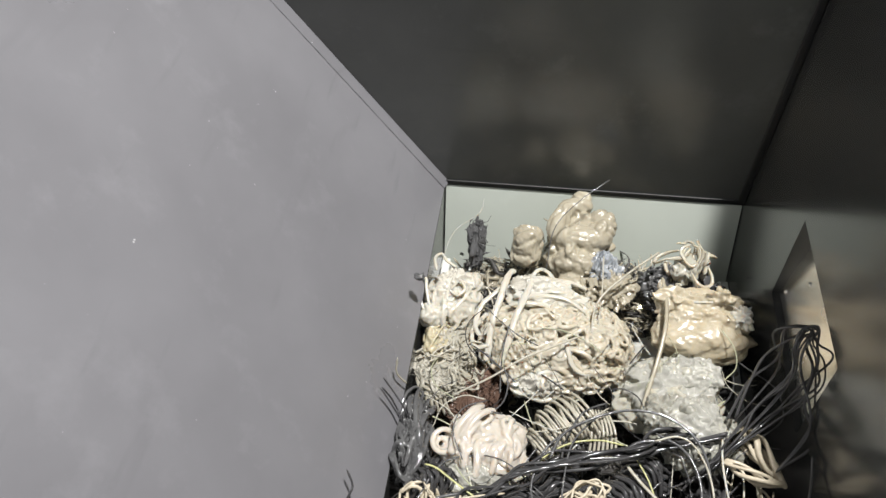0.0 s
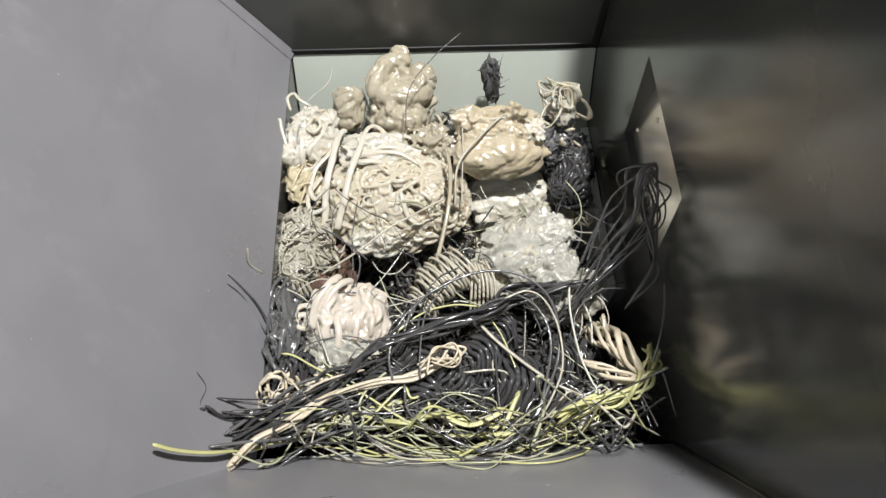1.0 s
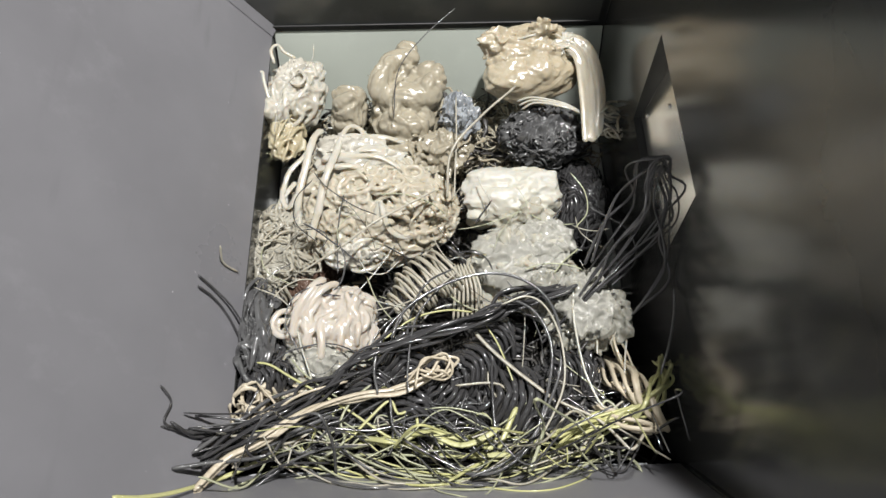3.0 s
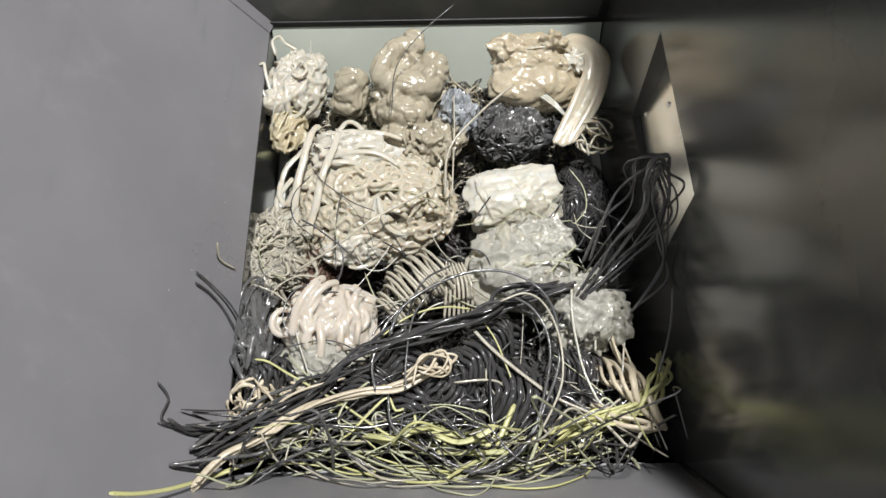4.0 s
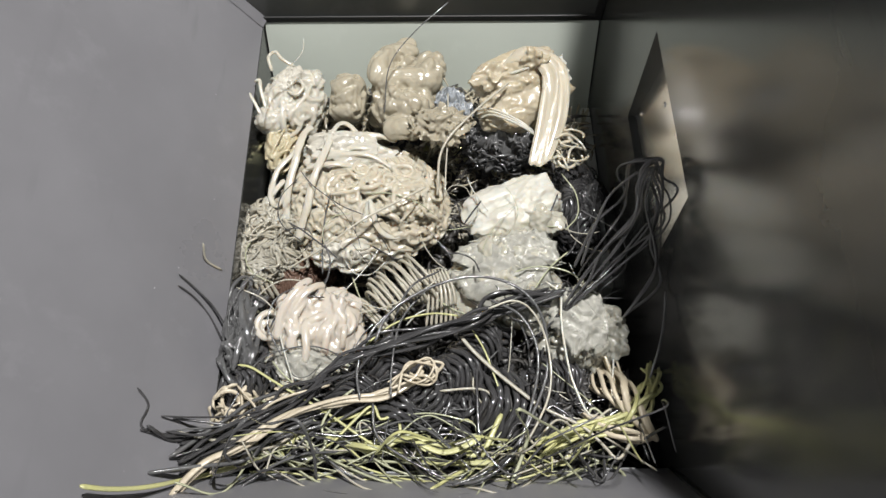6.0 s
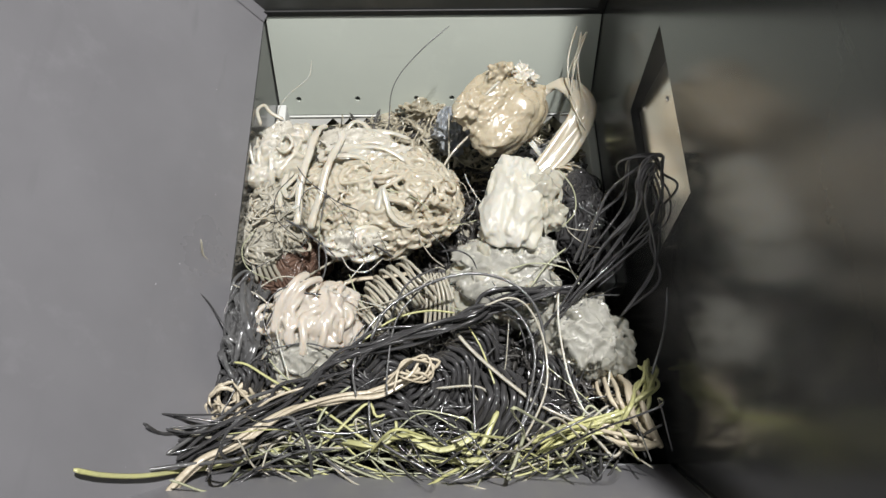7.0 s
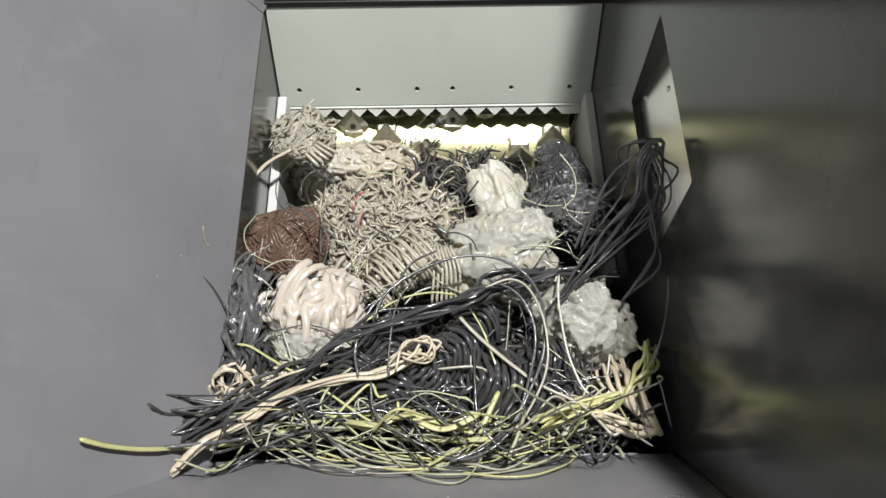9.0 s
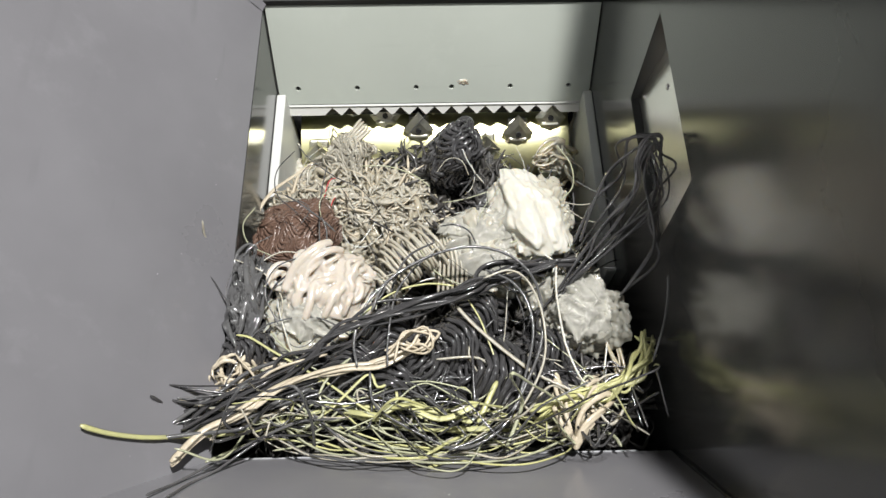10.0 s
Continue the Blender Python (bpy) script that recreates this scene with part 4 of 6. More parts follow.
for path, width, count, thick in ((ROPE, 0.0165, 10, 0.0044), (WING, 0.0090, 6, 0.0042)):
    u = np.linspace(0, 1, len(path))
    swell = width * (0.55 + 0.9 * np.sin(np.clip(u * 1.15, 0, 1) * math.pi) ** 1.5) * np.clip((1.0 - u) * 6, 0.15, 1)
    for i in range(count):
        twist = i * 2 * math.pi / count + rng.normal() * 0.35 + u * u * rng.uniform(3.6, 5.0)
        BOUND.append(tube(path + np.stack([swell * np.cos(twist), 0.5 * swell * np.cos(twist), swell * np.sin(twist)], 1), thick * rng.uniform(0.8, 1.15) * np.clip(0.5 + u * 3, 0.5, 1), 8))
fused("binding", BOUND, P_STRAW, knot, "", 0.0016, 1)

# black windings that carry the strands at the front
FRONT_STRANDS = []
SINKING = []
WINDING_AT = [(0.043, 0.462, 0.020, 25, 9, 0.050), (0.112, 0.408, 0.022, -4, 9, 0.056), (-0.145, 0.415, 0.012, 78, 8, 0.055), (0.170, 0.385, 0.015, -14, 8, 0.050), (-0.225, 0.390, 0.006, 66, 8, 0.055),
              (0.085, 0.515, 0.010, 50, 8, 0.045), (-0.325, 0.455, 0.010, 15, 7, 0.045), (-0.067, 0.385, 0.014, 62, 8, 0.052), (0.215, 0.452, 0.005, 12, 8, 0.050), (-0.020, 0.425, 0.016, -35, 8, 0.050),
              (-0.075, 0.468, 0.010, 100, 8, 0.05), (0.02, 0.365, 0.006, 85, 8, 0.055), (0.235, 0.375, 0.0, 40, 7, 0.045)]
for i, (x, y, z, yaw, rows, reach) in enumerate(WINDING_AT):
    ob = thing("black_winding", "wound mass of glossy black plastic strands", "plastic waste", "black windings")
    # Near-black core paints the shade between the strands.
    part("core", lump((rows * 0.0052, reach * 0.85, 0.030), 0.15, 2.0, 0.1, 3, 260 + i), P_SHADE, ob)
    part("folded_strand", moved(switchback(rows, reach, (0.0048, 0.0058, 0.0040)[i % 3], 0.034, 0.022, 200 + i), -0.010, 0, 0.006), P_BLACK, ob)
    part("folded_strand", moved(switchback(rows + 2, reach * 1.15, 0.0052, 0.022, -0.016, 230 + i), 0.012, 0.006, -0.006), P_BLACK, ob)
    ob.matrix_basis = pose(x, y, z - 0.012, 0, 0, yaw)
    FRONT_STRANDS.append((1, ob))
scrap = thing("film_scrap", "bluish grey crumpled scrap of thin plastic film", "plastic waste")
fused("body", [lump((0.040, 0.050, 0.040), 0.34, 2.2, 0.3, 5, 71, 0.06, 0.10), moved(noodles((0.040, 0.050, 0.040), 16, 0.0036, 14, 0.4, 72, 0.2), 0, 0, 0)], P_BLUE, scrap, "", 0.0024, 1)
film_sheet(scrap, 0.04, 0.05, 0.020, 673, (0.0, 0.0, 0.040), P_BLUE)
scrap.location = (0.038, 1.055, -0.030)
SINKING.append((1, scrap))
bits = noodle_lump("plastic_bits", "pile of beige plastic offcuts by the side wall", P_STRAW, (0.05, 0.055, 0.032), 34, 0.0034, 14, 0.35, 230, 0.8, 0.4, P_SHADE)
bits.location = (-0.325, 0.395, -0.015)
FRONT_STRANDS.append((1, bits))

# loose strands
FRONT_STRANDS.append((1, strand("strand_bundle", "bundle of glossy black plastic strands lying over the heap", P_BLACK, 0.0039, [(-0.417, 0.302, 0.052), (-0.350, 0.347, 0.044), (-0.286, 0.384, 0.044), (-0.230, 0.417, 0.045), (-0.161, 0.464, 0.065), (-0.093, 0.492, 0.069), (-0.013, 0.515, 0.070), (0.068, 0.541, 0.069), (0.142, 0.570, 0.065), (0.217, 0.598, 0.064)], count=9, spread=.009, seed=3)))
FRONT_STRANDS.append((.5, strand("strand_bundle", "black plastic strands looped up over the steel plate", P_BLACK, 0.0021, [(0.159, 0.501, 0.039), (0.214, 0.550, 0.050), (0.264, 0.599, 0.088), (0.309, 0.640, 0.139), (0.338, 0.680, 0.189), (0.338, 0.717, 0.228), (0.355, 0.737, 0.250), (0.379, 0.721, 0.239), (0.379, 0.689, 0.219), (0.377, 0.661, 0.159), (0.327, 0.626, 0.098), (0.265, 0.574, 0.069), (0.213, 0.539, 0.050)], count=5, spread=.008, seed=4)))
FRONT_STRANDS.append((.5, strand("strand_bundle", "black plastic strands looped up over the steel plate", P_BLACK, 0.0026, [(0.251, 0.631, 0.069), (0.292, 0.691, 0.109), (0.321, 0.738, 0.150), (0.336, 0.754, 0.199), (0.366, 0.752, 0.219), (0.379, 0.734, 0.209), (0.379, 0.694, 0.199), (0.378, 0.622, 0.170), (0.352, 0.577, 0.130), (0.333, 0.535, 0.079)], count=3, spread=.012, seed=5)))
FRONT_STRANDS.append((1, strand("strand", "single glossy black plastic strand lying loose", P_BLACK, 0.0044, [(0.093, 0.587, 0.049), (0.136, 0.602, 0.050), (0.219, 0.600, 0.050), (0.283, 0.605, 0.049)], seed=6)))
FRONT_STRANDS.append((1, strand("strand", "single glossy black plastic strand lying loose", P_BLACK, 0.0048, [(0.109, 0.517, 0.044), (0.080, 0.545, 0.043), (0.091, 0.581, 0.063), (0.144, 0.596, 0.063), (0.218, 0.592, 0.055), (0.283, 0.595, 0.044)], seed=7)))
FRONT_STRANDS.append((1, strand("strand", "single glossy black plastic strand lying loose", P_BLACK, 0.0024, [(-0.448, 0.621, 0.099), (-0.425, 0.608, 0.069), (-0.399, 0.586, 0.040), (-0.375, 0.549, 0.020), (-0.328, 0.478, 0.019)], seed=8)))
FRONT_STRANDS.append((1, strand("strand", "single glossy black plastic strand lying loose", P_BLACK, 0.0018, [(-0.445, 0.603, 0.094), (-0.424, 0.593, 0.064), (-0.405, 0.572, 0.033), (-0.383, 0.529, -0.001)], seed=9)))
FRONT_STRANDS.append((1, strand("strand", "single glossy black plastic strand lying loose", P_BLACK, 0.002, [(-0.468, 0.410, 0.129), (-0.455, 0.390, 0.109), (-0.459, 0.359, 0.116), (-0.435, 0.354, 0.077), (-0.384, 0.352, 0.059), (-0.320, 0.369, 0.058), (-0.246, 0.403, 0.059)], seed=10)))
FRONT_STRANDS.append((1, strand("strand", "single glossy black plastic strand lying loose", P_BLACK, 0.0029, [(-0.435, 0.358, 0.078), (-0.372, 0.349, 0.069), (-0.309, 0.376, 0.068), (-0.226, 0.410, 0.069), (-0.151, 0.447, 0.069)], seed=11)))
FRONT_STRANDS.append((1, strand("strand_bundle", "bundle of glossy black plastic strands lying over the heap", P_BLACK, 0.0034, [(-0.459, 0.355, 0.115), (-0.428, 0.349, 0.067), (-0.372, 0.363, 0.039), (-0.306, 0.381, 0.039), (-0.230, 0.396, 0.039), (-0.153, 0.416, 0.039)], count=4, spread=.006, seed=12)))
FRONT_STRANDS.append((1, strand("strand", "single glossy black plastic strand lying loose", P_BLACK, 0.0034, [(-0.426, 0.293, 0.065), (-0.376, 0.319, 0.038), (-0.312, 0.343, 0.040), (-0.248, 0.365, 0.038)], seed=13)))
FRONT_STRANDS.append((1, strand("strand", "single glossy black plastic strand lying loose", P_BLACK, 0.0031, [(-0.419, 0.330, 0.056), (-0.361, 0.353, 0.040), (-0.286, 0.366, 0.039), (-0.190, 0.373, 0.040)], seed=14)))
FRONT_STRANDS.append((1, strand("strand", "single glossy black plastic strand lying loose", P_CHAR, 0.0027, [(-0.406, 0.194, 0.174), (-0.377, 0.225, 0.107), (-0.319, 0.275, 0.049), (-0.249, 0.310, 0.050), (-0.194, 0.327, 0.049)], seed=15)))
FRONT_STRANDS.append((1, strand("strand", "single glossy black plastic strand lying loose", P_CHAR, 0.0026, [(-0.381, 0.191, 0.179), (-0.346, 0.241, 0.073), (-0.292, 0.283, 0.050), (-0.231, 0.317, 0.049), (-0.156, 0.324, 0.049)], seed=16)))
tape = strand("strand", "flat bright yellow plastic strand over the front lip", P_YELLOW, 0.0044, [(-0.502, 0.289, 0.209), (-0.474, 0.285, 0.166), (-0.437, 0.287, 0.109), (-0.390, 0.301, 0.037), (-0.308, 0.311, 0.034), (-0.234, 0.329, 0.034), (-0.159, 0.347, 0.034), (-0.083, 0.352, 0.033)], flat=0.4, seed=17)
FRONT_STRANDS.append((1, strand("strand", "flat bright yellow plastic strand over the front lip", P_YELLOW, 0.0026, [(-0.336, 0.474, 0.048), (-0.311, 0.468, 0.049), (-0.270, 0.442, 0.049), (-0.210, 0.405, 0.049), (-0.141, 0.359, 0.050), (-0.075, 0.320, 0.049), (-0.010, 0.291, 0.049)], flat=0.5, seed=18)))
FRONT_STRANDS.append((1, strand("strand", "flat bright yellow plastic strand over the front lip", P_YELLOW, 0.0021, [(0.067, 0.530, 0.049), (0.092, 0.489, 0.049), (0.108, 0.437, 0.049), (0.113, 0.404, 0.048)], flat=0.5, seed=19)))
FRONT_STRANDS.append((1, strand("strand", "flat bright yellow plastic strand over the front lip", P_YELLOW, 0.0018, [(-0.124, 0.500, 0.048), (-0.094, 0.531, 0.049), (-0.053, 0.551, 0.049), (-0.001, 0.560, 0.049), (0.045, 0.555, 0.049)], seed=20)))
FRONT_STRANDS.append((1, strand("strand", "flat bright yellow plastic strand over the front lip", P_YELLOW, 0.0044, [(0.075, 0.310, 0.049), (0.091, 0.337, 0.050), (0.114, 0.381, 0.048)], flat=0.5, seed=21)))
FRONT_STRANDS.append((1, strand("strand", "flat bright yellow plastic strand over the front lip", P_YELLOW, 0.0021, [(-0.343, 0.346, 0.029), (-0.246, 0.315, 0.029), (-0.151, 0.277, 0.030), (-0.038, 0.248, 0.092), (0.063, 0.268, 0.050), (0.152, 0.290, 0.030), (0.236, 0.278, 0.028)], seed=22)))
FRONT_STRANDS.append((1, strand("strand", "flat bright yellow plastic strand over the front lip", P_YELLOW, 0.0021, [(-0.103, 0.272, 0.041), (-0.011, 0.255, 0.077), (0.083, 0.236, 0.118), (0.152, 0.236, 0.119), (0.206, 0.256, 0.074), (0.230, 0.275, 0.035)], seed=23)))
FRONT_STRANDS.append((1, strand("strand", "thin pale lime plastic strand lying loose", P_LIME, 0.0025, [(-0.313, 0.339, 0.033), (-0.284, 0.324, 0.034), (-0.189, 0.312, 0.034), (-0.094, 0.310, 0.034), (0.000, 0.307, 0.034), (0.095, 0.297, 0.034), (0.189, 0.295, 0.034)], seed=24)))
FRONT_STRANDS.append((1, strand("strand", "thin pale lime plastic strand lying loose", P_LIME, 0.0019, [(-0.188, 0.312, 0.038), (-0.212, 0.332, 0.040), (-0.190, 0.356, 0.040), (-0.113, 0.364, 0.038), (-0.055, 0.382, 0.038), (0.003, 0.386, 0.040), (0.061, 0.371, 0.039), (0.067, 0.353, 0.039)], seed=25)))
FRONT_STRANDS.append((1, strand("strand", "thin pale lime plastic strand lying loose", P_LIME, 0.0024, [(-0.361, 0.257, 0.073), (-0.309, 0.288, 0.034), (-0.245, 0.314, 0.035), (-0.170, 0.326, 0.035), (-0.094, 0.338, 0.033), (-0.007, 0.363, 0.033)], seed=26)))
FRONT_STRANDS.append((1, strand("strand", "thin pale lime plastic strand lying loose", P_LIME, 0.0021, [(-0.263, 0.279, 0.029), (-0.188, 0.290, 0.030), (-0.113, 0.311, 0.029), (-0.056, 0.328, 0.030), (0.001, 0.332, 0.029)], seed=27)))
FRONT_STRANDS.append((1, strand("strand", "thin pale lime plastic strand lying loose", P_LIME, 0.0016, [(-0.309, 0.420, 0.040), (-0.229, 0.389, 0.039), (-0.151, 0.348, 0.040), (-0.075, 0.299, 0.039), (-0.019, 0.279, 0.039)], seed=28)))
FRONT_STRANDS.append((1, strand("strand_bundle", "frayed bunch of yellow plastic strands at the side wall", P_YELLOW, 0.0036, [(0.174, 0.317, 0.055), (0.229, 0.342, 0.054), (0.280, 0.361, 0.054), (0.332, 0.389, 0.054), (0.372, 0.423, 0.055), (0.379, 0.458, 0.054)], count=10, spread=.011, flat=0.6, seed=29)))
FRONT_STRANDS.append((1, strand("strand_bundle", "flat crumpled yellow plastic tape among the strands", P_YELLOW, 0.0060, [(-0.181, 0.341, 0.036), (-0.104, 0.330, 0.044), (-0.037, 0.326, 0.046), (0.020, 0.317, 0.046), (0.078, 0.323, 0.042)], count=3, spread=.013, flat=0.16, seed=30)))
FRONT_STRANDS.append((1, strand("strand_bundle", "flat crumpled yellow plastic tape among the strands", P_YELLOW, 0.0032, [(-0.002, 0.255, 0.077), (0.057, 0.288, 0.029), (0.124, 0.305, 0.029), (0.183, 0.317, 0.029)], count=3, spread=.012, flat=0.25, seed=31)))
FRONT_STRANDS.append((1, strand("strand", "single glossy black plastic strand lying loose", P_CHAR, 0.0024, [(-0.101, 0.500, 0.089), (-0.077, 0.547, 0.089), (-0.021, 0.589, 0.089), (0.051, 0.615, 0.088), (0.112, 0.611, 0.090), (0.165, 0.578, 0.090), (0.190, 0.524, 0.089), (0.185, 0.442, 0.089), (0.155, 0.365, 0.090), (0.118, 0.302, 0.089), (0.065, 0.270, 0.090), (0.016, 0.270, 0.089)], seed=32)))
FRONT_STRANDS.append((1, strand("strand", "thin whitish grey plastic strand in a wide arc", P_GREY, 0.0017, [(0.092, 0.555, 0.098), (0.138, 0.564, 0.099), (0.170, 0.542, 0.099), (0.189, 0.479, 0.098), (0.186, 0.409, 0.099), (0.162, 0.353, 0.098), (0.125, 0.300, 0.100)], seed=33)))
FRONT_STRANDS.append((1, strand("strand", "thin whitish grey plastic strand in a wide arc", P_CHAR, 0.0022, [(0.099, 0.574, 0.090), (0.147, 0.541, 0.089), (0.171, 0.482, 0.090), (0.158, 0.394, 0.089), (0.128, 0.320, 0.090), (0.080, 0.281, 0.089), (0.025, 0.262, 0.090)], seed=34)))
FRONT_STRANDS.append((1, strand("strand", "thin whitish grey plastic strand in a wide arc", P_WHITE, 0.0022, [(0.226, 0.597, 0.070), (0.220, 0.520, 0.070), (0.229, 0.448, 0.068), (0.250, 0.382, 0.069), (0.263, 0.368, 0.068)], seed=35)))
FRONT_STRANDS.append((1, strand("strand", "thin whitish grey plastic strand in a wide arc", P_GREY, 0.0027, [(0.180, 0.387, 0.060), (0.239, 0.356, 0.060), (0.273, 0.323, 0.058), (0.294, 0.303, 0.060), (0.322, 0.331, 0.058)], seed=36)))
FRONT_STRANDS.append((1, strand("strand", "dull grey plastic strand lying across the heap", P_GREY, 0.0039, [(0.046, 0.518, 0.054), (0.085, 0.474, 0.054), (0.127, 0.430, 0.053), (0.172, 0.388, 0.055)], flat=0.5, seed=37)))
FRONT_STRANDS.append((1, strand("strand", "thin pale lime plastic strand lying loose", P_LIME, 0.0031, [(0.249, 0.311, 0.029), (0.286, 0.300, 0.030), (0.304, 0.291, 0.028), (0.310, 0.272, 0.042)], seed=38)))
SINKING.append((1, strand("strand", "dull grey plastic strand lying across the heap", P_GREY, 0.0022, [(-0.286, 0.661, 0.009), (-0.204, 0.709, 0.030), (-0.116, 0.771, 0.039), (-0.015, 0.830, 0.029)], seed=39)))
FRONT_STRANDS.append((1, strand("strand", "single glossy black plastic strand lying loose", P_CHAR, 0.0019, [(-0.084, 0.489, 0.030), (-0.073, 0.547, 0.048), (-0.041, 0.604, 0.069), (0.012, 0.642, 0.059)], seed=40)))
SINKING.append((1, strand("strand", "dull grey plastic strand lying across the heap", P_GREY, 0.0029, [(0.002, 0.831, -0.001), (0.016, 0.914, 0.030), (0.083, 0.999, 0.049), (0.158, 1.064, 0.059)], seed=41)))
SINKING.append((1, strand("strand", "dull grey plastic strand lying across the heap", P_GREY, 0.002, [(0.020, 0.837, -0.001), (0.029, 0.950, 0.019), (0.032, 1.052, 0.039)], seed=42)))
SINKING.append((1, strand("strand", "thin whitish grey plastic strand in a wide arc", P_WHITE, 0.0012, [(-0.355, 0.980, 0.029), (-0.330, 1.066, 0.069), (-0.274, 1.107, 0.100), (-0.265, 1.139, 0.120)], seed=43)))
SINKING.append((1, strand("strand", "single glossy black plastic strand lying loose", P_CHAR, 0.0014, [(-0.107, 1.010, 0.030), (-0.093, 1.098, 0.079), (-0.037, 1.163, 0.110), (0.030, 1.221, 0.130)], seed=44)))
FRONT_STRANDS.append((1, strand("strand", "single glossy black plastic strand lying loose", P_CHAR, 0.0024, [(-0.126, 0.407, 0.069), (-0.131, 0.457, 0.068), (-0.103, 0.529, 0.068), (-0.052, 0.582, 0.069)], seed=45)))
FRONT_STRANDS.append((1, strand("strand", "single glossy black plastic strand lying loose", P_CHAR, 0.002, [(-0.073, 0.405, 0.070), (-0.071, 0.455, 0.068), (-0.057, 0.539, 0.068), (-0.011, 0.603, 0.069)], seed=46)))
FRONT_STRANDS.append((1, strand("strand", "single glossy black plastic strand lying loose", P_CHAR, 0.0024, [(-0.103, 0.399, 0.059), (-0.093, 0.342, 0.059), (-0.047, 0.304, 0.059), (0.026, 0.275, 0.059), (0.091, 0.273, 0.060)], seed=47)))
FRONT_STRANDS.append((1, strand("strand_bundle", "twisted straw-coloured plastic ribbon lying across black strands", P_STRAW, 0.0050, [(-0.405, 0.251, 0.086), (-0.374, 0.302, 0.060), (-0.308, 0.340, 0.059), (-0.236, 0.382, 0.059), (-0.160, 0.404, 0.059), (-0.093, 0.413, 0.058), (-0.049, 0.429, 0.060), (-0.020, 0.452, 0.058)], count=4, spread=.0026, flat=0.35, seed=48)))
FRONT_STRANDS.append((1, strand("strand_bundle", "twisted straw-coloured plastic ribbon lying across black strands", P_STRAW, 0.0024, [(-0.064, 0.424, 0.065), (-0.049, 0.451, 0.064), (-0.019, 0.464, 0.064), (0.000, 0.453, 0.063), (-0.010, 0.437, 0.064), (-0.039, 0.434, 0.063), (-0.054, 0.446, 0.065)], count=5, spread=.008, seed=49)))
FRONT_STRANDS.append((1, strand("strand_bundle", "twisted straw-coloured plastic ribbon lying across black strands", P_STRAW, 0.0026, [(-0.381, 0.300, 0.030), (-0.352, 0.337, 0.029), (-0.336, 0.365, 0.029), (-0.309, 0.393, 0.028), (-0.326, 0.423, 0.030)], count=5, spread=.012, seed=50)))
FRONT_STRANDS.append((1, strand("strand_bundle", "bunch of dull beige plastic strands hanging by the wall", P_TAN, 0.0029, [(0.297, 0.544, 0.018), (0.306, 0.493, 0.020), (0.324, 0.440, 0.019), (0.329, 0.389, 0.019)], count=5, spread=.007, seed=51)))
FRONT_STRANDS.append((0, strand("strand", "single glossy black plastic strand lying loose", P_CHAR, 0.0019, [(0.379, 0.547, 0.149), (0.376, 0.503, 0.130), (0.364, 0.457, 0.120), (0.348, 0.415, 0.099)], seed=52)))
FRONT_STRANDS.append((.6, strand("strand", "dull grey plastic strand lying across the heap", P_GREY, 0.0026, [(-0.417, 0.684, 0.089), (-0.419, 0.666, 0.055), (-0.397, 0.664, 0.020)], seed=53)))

# long strands that sag over the front lip
rng = np.random.RandomState(61)
for i in range(22):
    mat, label = ((P_LIME, "long pale lime strand sagging over the front lip"), (P_CHAR, "long charcoal strand sagging over the front lip"), (P_GREY, "long greyish strand sagging over the front lip"), (P_YELLOW, "long yellow strand sagging over the front lip"))[i % 4]
    x0, x1 = rng.uniform(-0.36, -0.05), rng.uniform(0.06, 0.33)
    low, ya, yb = rng.uniform(0.236, 0.288), rng.uniform(0.30, 0.37), rng.uniform(0.285, 0.35)
    pts = []
    for u in (0, 0.17, 0.36, 0.55, 0.75, 1.0):
        y = ya * (1 - u) + yb * u - ((ya + yb) / 2 - low) * (4 * u * (1 - u)) ** 0.8 + rng.normal() * 0.008
        pts.append((x0 + (x1 - x0) * u, y, max(0.030, (0.286 - y) / 0.47 + 0.010) + abs(rng.normal()) * 0.008))
    FRONT_STRANDS.append((1, strand("strand", label, mat, rng.uniform(0.0012, 0.0024), pts, "strands over the lip", rng.choice([1.0, 0.6]), seed=700 + i)))

# strand ends that poke out over the sloping side wall
for i in range(14):
    mat, label = ((P_BLACK, "black strand end poking out over the side wall"), (P_CHAR, "charcoal strand end poking out over the side wall"), (P_STRAW, "straw-coloured strand end poking out over the side wall"), (P_GREY, "greyish strand end poking out over the side wall"))[(0, 1, 0, 2, 1, 3, 0)[i % 7]]
    y0, y1, tip = rng.uniform(0.33, 0.42), rng.uniform(0.29, 0.38), rng.uniform(-0.445, -0.395)
    rest = max(0.022, (-0.39 - tip) / 0.655 + 0.014, (0.286 - y1) / 0.47 + 0.012)
    mid = -0.335 + rng.normal() * 0.015
    pts = [(-0.20 + rng.normal() * 0.04, y0 + 0.03, 0.040), (mid + 0.05, y0, 0.046 + rng.uniform(0, 0.012)), (mid, (y0 + y1) / 2 + rng.normal() * 0.006, 0.042), (tip, y1, rest)]
    FRONT_STRANDS.append((1, strand("strand", label, mat, rng.uniform(0.0016, 0.0032), pts, "strand ends", seed=740 + i)))

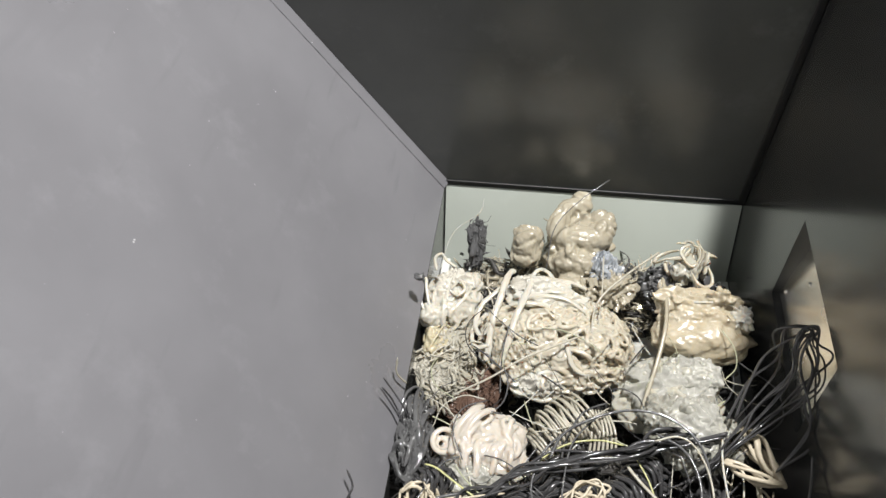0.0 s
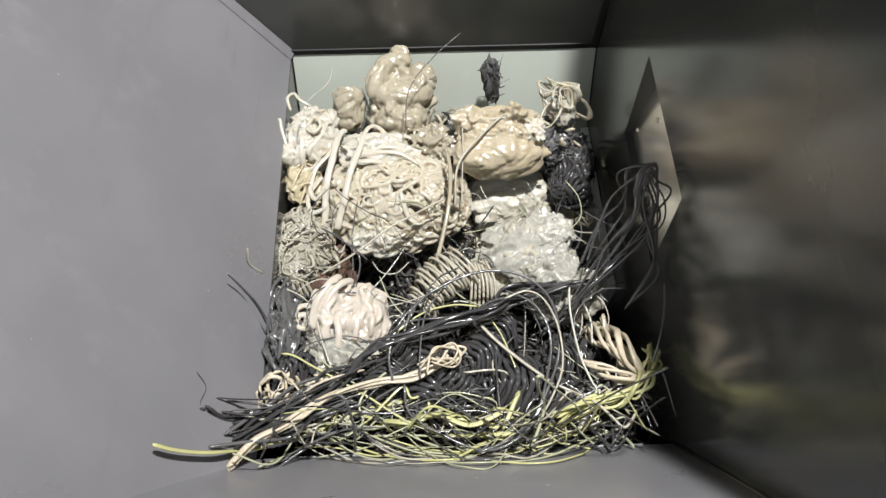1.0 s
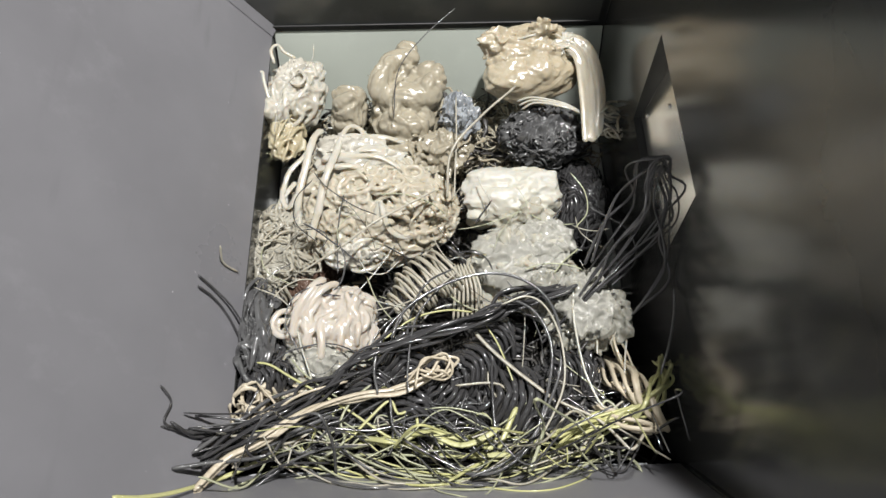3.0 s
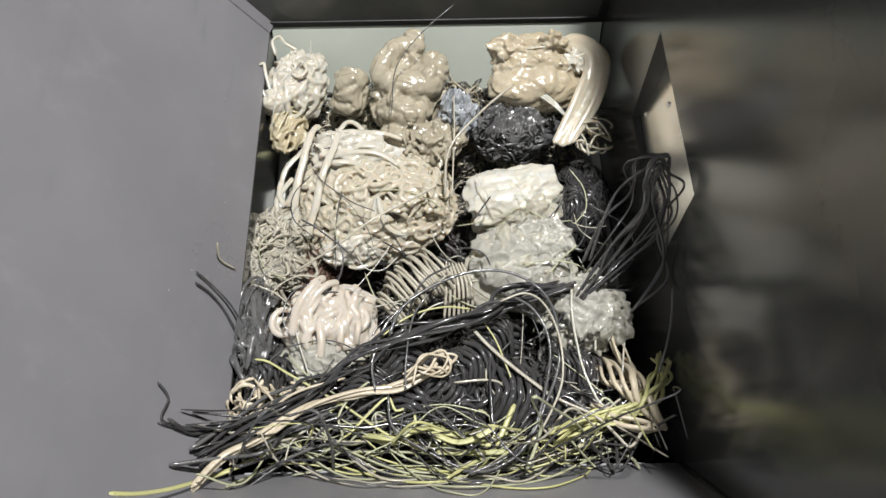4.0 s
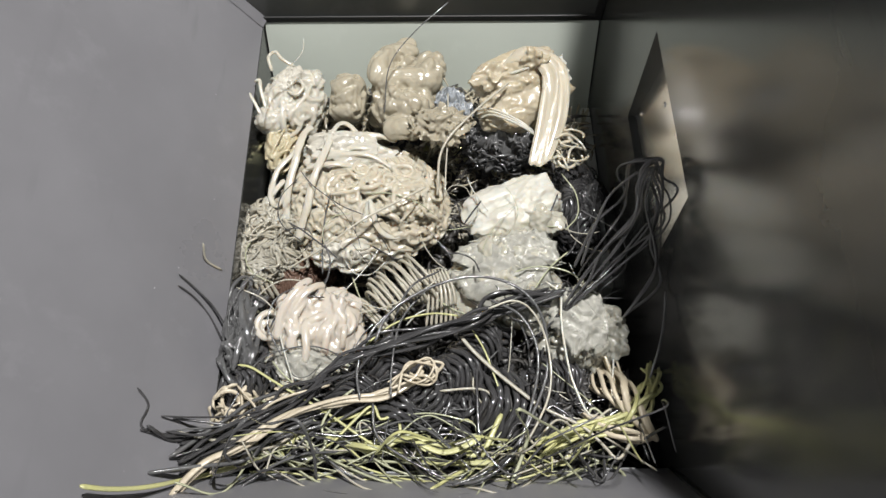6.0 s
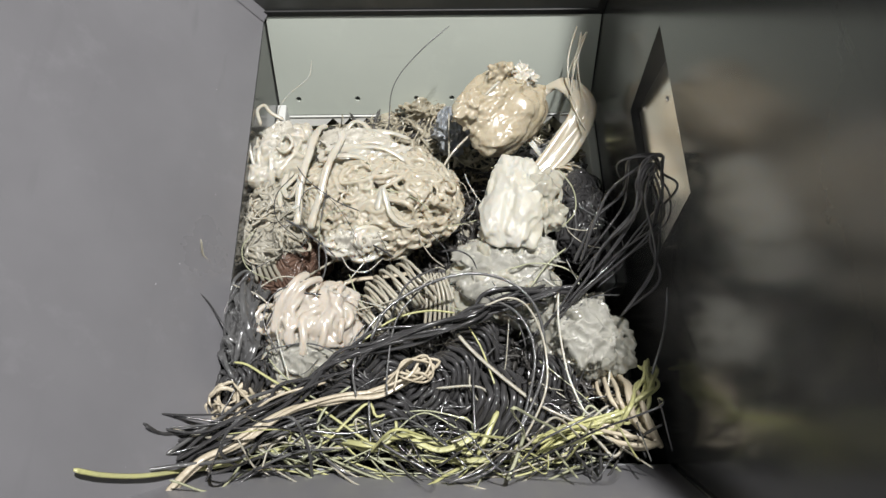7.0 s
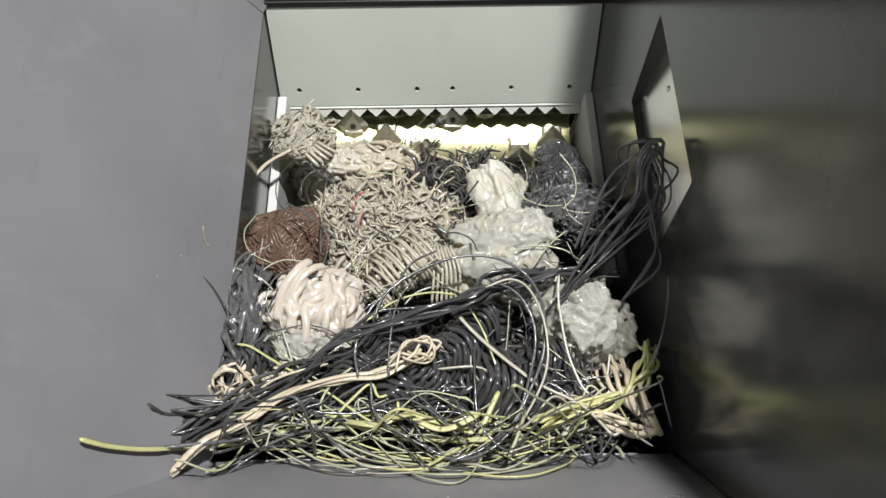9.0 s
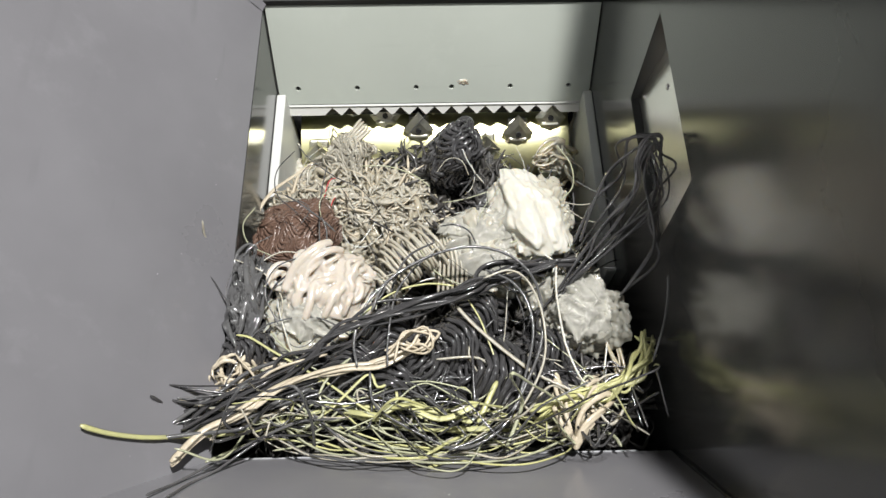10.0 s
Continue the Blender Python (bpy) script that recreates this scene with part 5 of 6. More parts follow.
# short odds and ends strewn over the front of the heap
rng = np.random.RandomState(77)
ODD = ((P_BLACK, "short black plastic strand in the tangle"), (P_CHAR, "short charcoal plastic strand in the tangle"),
       (P_LIME, "short pale lime plastic strand in the tangle"), (P_YELLOW, "short yellow plastic strand in the tangle"), (P_GREY, "short grey plastic strand in the tangle"))
for i in range(84):
    mat, label = ODD[(0, 0, 1, 2, 0, 1, 4, 3)[i % 8]]
    c = np.array([rng.uniform(-0.33, 0.30), rng.uniform(0.285, 0.365), rng.uniform(0.010, 0.048)])
    a, ln = rng.normal() * 0.5, rng.uniform(0.05, 0.16)
    d, n = np.array([math.cos(a), math.sin(a) * 0.6, rng.normal() * 0.10]), np.array([-math.sin(a), math.cos(a), 0])
    b = rng.normal(size=4) * 0.035 + rng.normal() * 0.04
    pts = [c - d * ln, c - d * ln * 0.5 + n * b[0], c + n * b[1], c + d * ln * 0.5 + n * b[2], c + d * ln + n * b[3]]
    pts = [(min(0.36, max(-0.40, p[0])), max(0.262 + 0.10 * rng.uniform(), p[1]), max(0.0, p[2], (0.29 - p[1]) * 2.2 + 0.012)) for p in pts]
    FRONT_STRANDS.append((1, strand("strand", label, mat, rng.uniform(0.0010, 0.0027), pts, "tangled strands", rng.choice([1.0, 0.5]), seed=300 + i)))
for i in range(96):
    mat = (P_GREY, P_CHAR, P_WHITE, P_LIME, P_BLACK)[i % 5]
    c = np.array([rng.uniform(-0.33, 0.32), rng.uniform(0.42, 0.84), rng.uniform(-0.04, 0.05)])
    a, ln = rng.uniform(0, 3.1), rng.uniform(0.03, 0.09)
    d, n, b = np.array([math.cos(a), math.sin(a), 0]), np.array([-math.sin(a), math.cos(a), 0.3]), rng.normal() * 0.03
    pts = [c - d * ln, c - d * ln * 0.4 + n * b, c + d * ln * 0.4 + n * b, c + d * ln]
    pts = [(min(0.36, max(-0.37, p[0])), p[1], p[2]) for p in pts]
    FRONT_STRANDS.append((1, strand("strand", "thin dull plastic fibre caught between the lumps", mat, rng.uniform(0.0007, 0.0019), pts, "fibres", 1.0, seed=400 + i)))

# how far the front of the heap has crept, by time
DRIFT = [(0, 0.025, 0.015), (0.4, -0.004, -0.003), (1, -0.008, 0.000), (1.5, -0.002, -0.002), (2.5, -0.002, -0.005), (4.5, 0.000, 0.000), (5.7, -0.004, -0.009), (6.8, -0.011, -0.015), (7.5, -0.019, -0.009), (8, -0.015, -0.008), (8.5, -0.015, -0.007), (9, -0.014, 0.003), (9.5, -0.015, 0.009), (10, -0.017, 0.016)]



# ---- what moves ----
def motions():
    walk(rotor, [(k / 8, pose(*ROTOR_AT, -k * 55.0, 0, 0)) for k in range(81)])
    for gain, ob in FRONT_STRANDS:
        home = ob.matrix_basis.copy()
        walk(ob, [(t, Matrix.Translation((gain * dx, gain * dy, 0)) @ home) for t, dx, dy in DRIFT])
    for gain, ob in SINKING:
        home = ob.matrix_basis.copy()
        walk(ob, [(t, Matrix.Translation((0, 0, -depth)) @ home) for t, depth in ((0, 0), (5.7, 0), (6.8, 0.06), (7.5, 0.20), (8.2, 0.36), (10, 0.38))])
    home = tape.matrix_basis.copy()
    turns = {0: 6, 0.4: 6, 1: 7, 1.5: 15, 2.5: 20, 4.5: 19, 5.7: 14, 6.8: 6, 7.5: 4, 8: 3, 8.5: 2, 9: 1, 9.5: 0, 10: 0}
    walk(tape, [(t, Matrix.Translation((dx, dy, 0)) @ home @ pose(0, 0, 0, 0, 0, turns[t])) for t, dx, dy in DRIFT])
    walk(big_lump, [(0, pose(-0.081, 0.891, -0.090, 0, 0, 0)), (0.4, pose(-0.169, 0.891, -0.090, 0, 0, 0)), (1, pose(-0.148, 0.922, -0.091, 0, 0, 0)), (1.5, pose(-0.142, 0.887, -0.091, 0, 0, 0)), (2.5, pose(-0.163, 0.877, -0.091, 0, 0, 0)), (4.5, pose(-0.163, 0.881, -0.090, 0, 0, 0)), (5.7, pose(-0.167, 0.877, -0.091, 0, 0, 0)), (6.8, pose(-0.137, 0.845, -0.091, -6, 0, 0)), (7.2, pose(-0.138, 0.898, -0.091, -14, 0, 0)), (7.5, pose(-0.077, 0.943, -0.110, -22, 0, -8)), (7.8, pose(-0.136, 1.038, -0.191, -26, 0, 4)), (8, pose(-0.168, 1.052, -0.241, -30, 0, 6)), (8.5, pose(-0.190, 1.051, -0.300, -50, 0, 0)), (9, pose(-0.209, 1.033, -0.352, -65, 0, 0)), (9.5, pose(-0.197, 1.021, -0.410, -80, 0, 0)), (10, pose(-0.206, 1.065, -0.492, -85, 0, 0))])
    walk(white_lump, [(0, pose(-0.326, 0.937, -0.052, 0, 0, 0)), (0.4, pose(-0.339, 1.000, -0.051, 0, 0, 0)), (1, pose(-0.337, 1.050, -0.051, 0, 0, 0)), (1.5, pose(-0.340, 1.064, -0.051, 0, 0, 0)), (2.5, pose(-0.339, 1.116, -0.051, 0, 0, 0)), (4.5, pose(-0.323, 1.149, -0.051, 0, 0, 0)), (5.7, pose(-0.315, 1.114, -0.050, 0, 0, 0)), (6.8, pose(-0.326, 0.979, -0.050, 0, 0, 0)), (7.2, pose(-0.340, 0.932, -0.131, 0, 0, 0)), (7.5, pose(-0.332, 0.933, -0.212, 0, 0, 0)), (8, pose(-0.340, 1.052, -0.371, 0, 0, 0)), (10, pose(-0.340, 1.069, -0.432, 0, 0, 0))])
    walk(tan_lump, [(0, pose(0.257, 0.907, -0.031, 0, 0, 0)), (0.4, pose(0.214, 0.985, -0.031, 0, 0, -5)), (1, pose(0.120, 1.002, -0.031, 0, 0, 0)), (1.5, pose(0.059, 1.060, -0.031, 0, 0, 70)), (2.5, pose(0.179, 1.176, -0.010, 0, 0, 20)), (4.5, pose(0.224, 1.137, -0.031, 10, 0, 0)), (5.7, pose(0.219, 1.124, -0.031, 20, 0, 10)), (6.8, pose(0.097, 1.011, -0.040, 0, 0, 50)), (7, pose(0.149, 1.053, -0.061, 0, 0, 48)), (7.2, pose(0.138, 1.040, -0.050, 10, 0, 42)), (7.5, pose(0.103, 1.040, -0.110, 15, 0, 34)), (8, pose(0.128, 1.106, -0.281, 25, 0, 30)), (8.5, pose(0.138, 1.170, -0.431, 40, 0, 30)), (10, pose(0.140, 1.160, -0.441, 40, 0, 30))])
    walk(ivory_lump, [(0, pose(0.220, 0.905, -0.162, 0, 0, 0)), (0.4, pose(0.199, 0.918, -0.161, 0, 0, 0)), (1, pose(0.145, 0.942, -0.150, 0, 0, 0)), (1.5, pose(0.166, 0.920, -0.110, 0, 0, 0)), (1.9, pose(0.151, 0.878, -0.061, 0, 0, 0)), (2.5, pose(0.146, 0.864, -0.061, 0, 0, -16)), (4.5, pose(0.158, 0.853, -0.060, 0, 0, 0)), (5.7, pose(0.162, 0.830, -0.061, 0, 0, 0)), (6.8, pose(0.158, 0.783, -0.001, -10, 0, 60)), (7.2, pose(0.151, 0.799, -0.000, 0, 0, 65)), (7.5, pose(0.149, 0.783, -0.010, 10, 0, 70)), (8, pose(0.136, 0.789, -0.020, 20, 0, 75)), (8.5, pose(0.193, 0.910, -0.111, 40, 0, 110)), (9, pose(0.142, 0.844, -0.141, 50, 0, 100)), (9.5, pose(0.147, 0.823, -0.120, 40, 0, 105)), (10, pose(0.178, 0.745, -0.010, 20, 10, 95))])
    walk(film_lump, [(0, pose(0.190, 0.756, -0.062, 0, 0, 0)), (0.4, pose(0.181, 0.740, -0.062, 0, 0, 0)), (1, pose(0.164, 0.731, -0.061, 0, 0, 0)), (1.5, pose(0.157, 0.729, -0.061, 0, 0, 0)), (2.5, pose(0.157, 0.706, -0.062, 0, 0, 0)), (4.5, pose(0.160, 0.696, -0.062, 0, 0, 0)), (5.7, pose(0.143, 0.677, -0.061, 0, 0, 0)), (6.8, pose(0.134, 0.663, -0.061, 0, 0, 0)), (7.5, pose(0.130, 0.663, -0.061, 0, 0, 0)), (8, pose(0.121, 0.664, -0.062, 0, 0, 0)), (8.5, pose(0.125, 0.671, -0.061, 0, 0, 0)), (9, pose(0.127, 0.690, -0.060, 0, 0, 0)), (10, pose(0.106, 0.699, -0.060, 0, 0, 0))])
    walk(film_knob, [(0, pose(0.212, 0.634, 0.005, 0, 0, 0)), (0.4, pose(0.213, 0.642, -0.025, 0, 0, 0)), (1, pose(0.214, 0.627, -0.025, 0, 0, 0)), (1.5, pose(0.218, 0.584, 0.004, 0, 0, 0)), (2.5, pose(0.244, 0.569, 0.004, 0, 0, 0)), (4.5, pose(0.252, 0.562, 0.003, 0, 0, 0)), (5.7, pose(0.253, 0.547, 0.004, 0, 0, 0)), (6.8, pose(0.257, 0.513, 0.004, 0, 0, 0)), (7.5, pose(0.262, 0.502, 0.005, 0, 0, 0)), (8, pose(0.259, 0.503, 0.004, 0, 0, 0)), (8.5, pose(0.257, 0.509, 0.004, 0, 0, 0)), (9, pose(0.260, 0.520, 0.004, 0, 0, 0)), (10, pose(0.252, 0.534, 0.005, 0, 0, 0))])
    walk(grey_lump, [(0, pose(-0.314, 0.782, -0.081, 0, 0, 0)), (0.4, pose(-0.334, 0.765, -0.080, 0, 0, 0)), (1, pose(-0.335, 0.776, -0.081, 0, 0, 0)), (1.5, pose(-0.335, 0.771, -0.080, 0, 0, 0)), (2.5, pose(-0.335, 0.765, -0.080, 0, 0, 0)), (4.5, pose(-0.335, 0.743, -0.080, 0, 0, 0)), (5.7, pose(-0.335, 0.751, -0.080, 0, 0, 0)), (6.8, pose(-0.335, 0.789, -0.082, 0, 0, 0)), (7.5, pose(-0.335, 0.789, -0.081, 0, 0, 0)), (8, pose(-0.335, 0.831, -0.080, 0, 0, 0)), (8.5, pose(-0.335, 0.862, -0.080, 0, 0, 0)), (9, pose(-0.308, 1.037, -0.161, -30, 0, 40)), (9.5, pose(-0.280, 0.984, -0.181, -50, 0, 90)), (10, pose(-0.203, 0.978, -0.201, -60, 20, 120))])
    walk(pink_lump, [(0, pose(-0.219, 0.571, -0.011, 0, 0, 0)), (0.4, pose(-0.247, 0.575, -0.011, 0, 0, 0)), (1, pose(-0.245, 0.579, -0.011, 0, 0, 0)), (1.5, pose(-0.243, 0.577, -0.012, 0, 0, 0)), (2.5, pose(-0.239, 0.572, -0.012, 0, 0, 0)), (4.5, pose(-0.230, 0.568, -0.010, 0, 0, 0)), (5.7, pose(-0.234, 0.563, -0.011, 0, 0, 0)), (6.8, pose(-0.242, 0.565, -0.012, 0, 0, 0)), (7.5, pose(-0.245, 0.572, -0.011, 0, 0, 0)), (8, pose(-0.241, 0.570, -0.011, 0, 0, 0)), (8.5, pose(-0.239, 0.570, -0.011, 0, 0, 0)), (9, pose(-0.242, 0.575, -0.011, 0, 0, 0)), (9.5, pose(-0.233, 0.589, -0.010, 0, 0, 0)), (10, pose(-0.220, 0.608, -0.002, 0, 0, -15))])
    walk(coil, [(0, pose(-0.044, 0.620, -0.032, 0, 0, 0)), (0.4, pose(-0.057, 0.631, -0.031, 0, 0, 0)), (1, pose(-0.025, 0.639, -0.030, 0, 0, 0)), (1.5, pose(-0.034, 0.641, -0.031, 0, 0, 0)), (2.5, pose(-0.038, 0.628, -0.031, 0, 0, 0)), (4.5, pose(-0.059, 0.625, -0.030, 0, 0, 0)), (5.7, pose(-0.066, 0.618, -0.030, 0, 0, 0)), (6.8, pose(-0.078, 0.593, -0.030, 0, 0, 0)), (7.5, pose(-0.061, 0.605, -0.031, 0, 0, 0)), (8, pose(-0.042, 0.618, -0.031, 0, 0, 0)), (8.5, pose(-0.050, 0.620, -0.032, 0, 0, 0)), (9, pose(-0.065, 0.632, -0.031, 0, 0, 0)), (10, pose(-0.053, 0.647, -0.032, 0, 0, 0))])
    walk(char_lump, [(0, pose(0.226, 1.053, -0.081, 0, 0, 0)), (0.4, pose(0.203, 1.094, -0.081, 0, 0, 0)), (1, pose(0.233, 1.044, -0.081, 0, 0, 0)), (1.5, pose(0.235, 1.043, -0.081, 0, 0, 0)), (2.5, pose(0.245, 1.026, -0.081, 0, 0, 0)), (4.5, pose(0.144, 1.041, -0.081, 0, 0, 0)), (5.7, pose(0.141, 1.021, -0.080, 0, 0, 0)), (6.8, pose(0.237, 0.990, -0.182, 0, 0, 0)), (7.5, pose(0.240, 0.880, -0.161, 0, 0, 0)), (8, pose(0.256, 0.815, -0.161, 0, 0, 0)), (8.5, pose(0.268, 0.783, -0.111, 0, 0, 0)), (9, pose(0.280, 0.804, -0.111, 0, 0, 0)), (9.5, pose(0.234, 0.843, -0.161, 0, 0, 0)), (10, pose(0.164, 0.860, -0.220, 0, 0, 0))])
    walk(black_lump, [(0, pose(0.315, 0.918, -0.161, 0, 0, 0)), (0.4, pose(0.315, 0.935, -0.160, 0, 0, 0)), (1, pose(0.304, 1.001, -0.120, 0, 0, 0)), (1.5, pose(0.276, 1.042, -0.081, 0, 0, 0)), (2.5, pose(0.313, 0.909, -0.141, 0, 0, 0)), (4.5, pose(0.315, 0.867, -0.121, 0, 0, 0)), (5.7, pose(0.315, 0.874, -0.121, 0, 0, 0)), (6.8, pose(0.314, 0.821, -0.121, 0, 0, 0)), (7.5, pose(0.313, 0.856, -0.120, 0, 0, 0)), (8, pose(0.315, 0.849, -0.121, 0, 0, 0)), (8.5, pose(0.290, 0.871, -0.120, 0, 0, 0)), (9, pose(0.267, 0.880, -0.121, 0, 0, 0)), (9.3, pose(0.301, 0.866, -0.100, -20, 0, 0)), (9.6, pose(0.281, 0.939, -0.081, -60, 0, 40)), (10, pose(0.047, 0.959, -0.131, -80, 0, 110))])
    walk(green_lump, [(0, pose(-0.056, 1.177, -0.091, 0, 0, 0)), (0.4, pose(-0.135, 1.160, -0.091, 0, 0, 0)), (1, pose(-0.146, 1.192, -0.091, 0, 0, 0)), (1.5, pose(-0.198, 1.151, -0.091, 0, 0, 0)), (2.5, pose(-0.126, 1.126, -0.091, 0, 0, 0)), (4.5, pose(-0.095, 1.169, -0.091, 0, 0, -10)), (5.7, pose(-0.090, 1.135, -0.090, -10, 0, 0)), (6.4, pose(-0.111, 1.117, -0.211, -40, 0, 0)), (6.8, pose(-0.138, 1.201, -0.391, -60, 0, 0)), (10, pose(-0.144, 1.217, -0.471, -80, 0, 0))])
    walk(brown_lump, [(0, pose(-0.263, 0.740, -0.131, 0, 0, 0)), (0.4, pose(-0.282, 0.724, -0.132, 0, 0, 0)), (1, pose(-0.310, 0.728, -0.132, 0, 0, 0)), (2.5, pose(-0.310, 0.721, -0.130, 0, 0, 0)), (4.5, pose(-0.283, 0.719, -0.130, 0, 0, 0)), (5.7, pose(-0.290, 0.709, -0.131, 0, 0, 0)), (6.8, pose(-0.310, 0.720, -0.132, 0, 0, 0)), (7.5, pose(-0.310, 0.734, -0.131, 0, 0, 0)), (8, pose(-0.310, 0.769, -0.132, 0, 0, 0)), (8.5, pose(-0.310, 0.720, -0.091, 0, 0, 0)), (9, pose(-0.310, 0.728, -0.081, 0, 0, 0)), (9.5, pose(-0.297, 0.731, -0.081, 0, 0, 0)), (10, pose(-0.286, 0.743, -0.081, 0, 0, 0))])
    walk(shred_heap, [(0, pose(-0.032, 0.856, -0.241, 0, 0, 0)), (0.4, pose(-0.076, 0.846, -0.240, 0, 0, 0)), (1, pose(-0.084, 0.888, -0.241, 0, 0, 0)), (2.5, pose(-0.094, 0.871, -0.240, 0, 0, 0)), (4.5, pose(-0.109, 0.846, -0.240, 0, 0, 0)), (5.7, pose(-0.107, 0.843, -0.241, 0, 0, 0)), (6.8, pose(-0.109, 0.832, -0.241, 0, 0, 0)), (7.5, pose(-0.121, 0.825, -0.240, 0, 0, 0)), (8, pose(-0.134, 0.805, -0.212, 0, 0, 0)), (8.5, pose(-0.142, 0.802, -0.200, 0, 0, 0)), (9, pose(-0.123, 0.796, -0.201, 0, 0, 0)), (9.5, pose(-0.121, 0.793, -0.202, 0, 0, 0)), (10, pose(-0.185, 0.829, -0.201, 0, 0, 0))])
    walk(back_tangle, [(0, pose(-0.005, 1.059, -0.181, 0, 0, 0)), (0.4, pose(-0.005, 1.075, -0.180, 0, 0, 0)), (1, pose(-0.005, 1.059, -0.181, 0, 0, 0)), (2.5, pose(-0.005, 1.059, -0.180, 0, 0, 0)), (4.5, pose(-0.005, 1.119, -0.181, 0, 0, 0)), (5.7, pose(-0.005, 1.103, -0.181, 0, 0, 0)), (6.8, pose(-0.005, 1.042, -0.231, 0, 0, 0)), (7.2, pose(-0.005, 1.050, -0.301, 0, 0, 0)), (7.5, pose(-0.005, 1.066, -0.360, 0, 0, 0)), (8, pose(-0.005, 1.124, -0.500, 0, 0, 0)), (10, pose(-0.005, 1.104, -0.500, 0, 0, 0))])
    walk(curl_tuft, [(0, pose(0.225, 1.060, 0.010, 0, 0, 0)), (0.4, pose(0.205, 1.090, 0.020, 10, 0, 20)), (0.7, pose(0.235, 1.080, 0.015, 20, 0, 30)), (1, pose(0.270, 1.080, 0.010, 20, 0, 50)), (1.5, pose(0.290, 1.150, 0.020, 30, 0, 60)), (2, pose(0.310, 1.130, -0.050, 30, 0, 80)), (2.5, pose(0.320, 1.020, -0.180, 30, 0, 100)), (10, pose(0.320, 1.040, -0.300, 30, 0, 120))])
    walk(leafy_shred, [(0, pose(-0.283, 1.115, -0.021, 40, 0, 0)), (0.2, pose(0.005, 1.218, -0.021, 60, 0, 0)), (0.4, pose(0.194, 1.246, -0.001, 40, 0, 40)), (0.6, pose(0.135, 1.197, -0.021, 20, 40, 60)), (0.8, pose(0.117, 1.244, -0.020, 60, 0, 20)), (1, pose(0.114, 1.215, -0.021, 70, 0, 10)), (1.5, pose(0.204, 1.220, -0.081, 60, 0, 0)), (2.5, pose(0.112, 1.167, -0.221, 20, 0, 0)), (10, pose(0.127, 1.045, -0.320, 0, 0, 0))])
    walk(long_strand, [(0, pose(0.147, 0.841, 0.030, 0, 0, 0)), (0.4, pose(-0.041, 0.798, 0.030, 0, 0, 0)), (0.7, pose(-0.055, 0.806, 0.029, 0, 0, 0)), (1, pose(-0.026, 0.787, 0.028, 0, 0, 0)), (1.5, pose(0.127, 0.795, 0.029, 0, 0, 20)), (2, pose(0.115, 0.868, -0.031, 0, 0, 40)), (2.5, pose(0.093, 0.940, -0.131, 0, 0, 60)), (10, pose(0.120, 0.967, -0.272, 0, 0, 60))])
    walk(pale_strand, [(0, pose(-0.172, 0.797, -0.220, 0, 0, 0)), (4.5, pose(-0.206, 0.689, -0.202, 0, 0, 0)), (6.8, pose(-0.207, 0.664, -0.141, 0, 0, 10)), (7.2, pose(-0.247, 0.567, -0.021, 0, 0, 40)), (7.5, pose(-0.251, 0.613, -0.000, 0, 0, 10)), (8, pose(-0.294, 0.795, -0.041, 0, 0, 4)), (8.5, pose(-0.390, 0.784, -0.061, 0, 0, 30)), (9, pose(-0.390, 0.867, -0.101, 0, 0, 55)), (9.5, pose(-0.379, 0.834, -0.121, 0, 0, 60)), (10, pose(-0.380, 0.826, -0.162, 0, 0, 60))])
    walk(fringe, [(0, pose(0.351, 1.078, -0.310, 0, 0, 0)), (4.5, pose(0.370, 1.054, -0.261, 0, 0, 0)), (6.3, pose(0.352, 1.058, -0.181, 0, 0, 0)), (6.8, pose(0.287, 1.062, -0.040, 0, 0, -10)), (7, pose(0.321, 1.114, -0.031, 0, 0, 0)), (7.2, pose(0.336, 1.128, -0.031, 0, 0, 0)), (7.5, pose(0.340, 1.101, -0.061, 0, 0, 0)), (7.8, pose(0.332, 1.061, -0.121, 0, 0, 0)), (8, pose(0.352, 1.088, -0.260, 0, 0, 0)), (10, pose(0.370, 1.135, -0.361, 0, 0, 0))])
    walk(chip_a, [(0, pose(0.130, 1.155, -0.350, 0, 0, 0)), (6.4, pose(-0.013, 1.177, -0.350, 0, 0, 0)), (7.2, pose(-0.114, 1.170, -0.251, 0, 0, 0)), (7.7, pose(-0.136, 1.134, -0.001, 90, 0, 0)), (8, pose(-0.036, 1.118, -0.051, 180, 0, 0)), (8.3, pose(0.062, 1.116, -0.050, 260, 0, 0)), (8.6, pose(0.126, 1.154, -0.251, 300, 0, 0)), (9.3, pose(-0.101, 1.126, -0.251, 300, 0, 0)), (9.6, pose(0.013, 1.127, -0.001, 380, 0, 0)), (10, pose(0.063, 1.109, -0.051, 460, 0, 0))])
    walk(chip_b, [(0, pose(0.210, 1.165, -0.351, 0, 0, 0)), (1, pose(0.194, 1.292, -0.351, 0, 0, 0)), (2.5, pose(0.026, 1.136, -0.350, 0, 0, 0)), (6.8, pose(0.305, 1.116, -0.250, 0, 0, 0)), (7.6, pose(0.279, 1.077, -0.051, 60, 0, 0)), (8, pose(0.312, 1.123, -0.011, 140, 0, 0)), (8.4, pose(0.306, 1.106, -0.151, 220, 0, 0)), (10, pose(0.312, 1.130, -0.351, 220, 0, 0))])
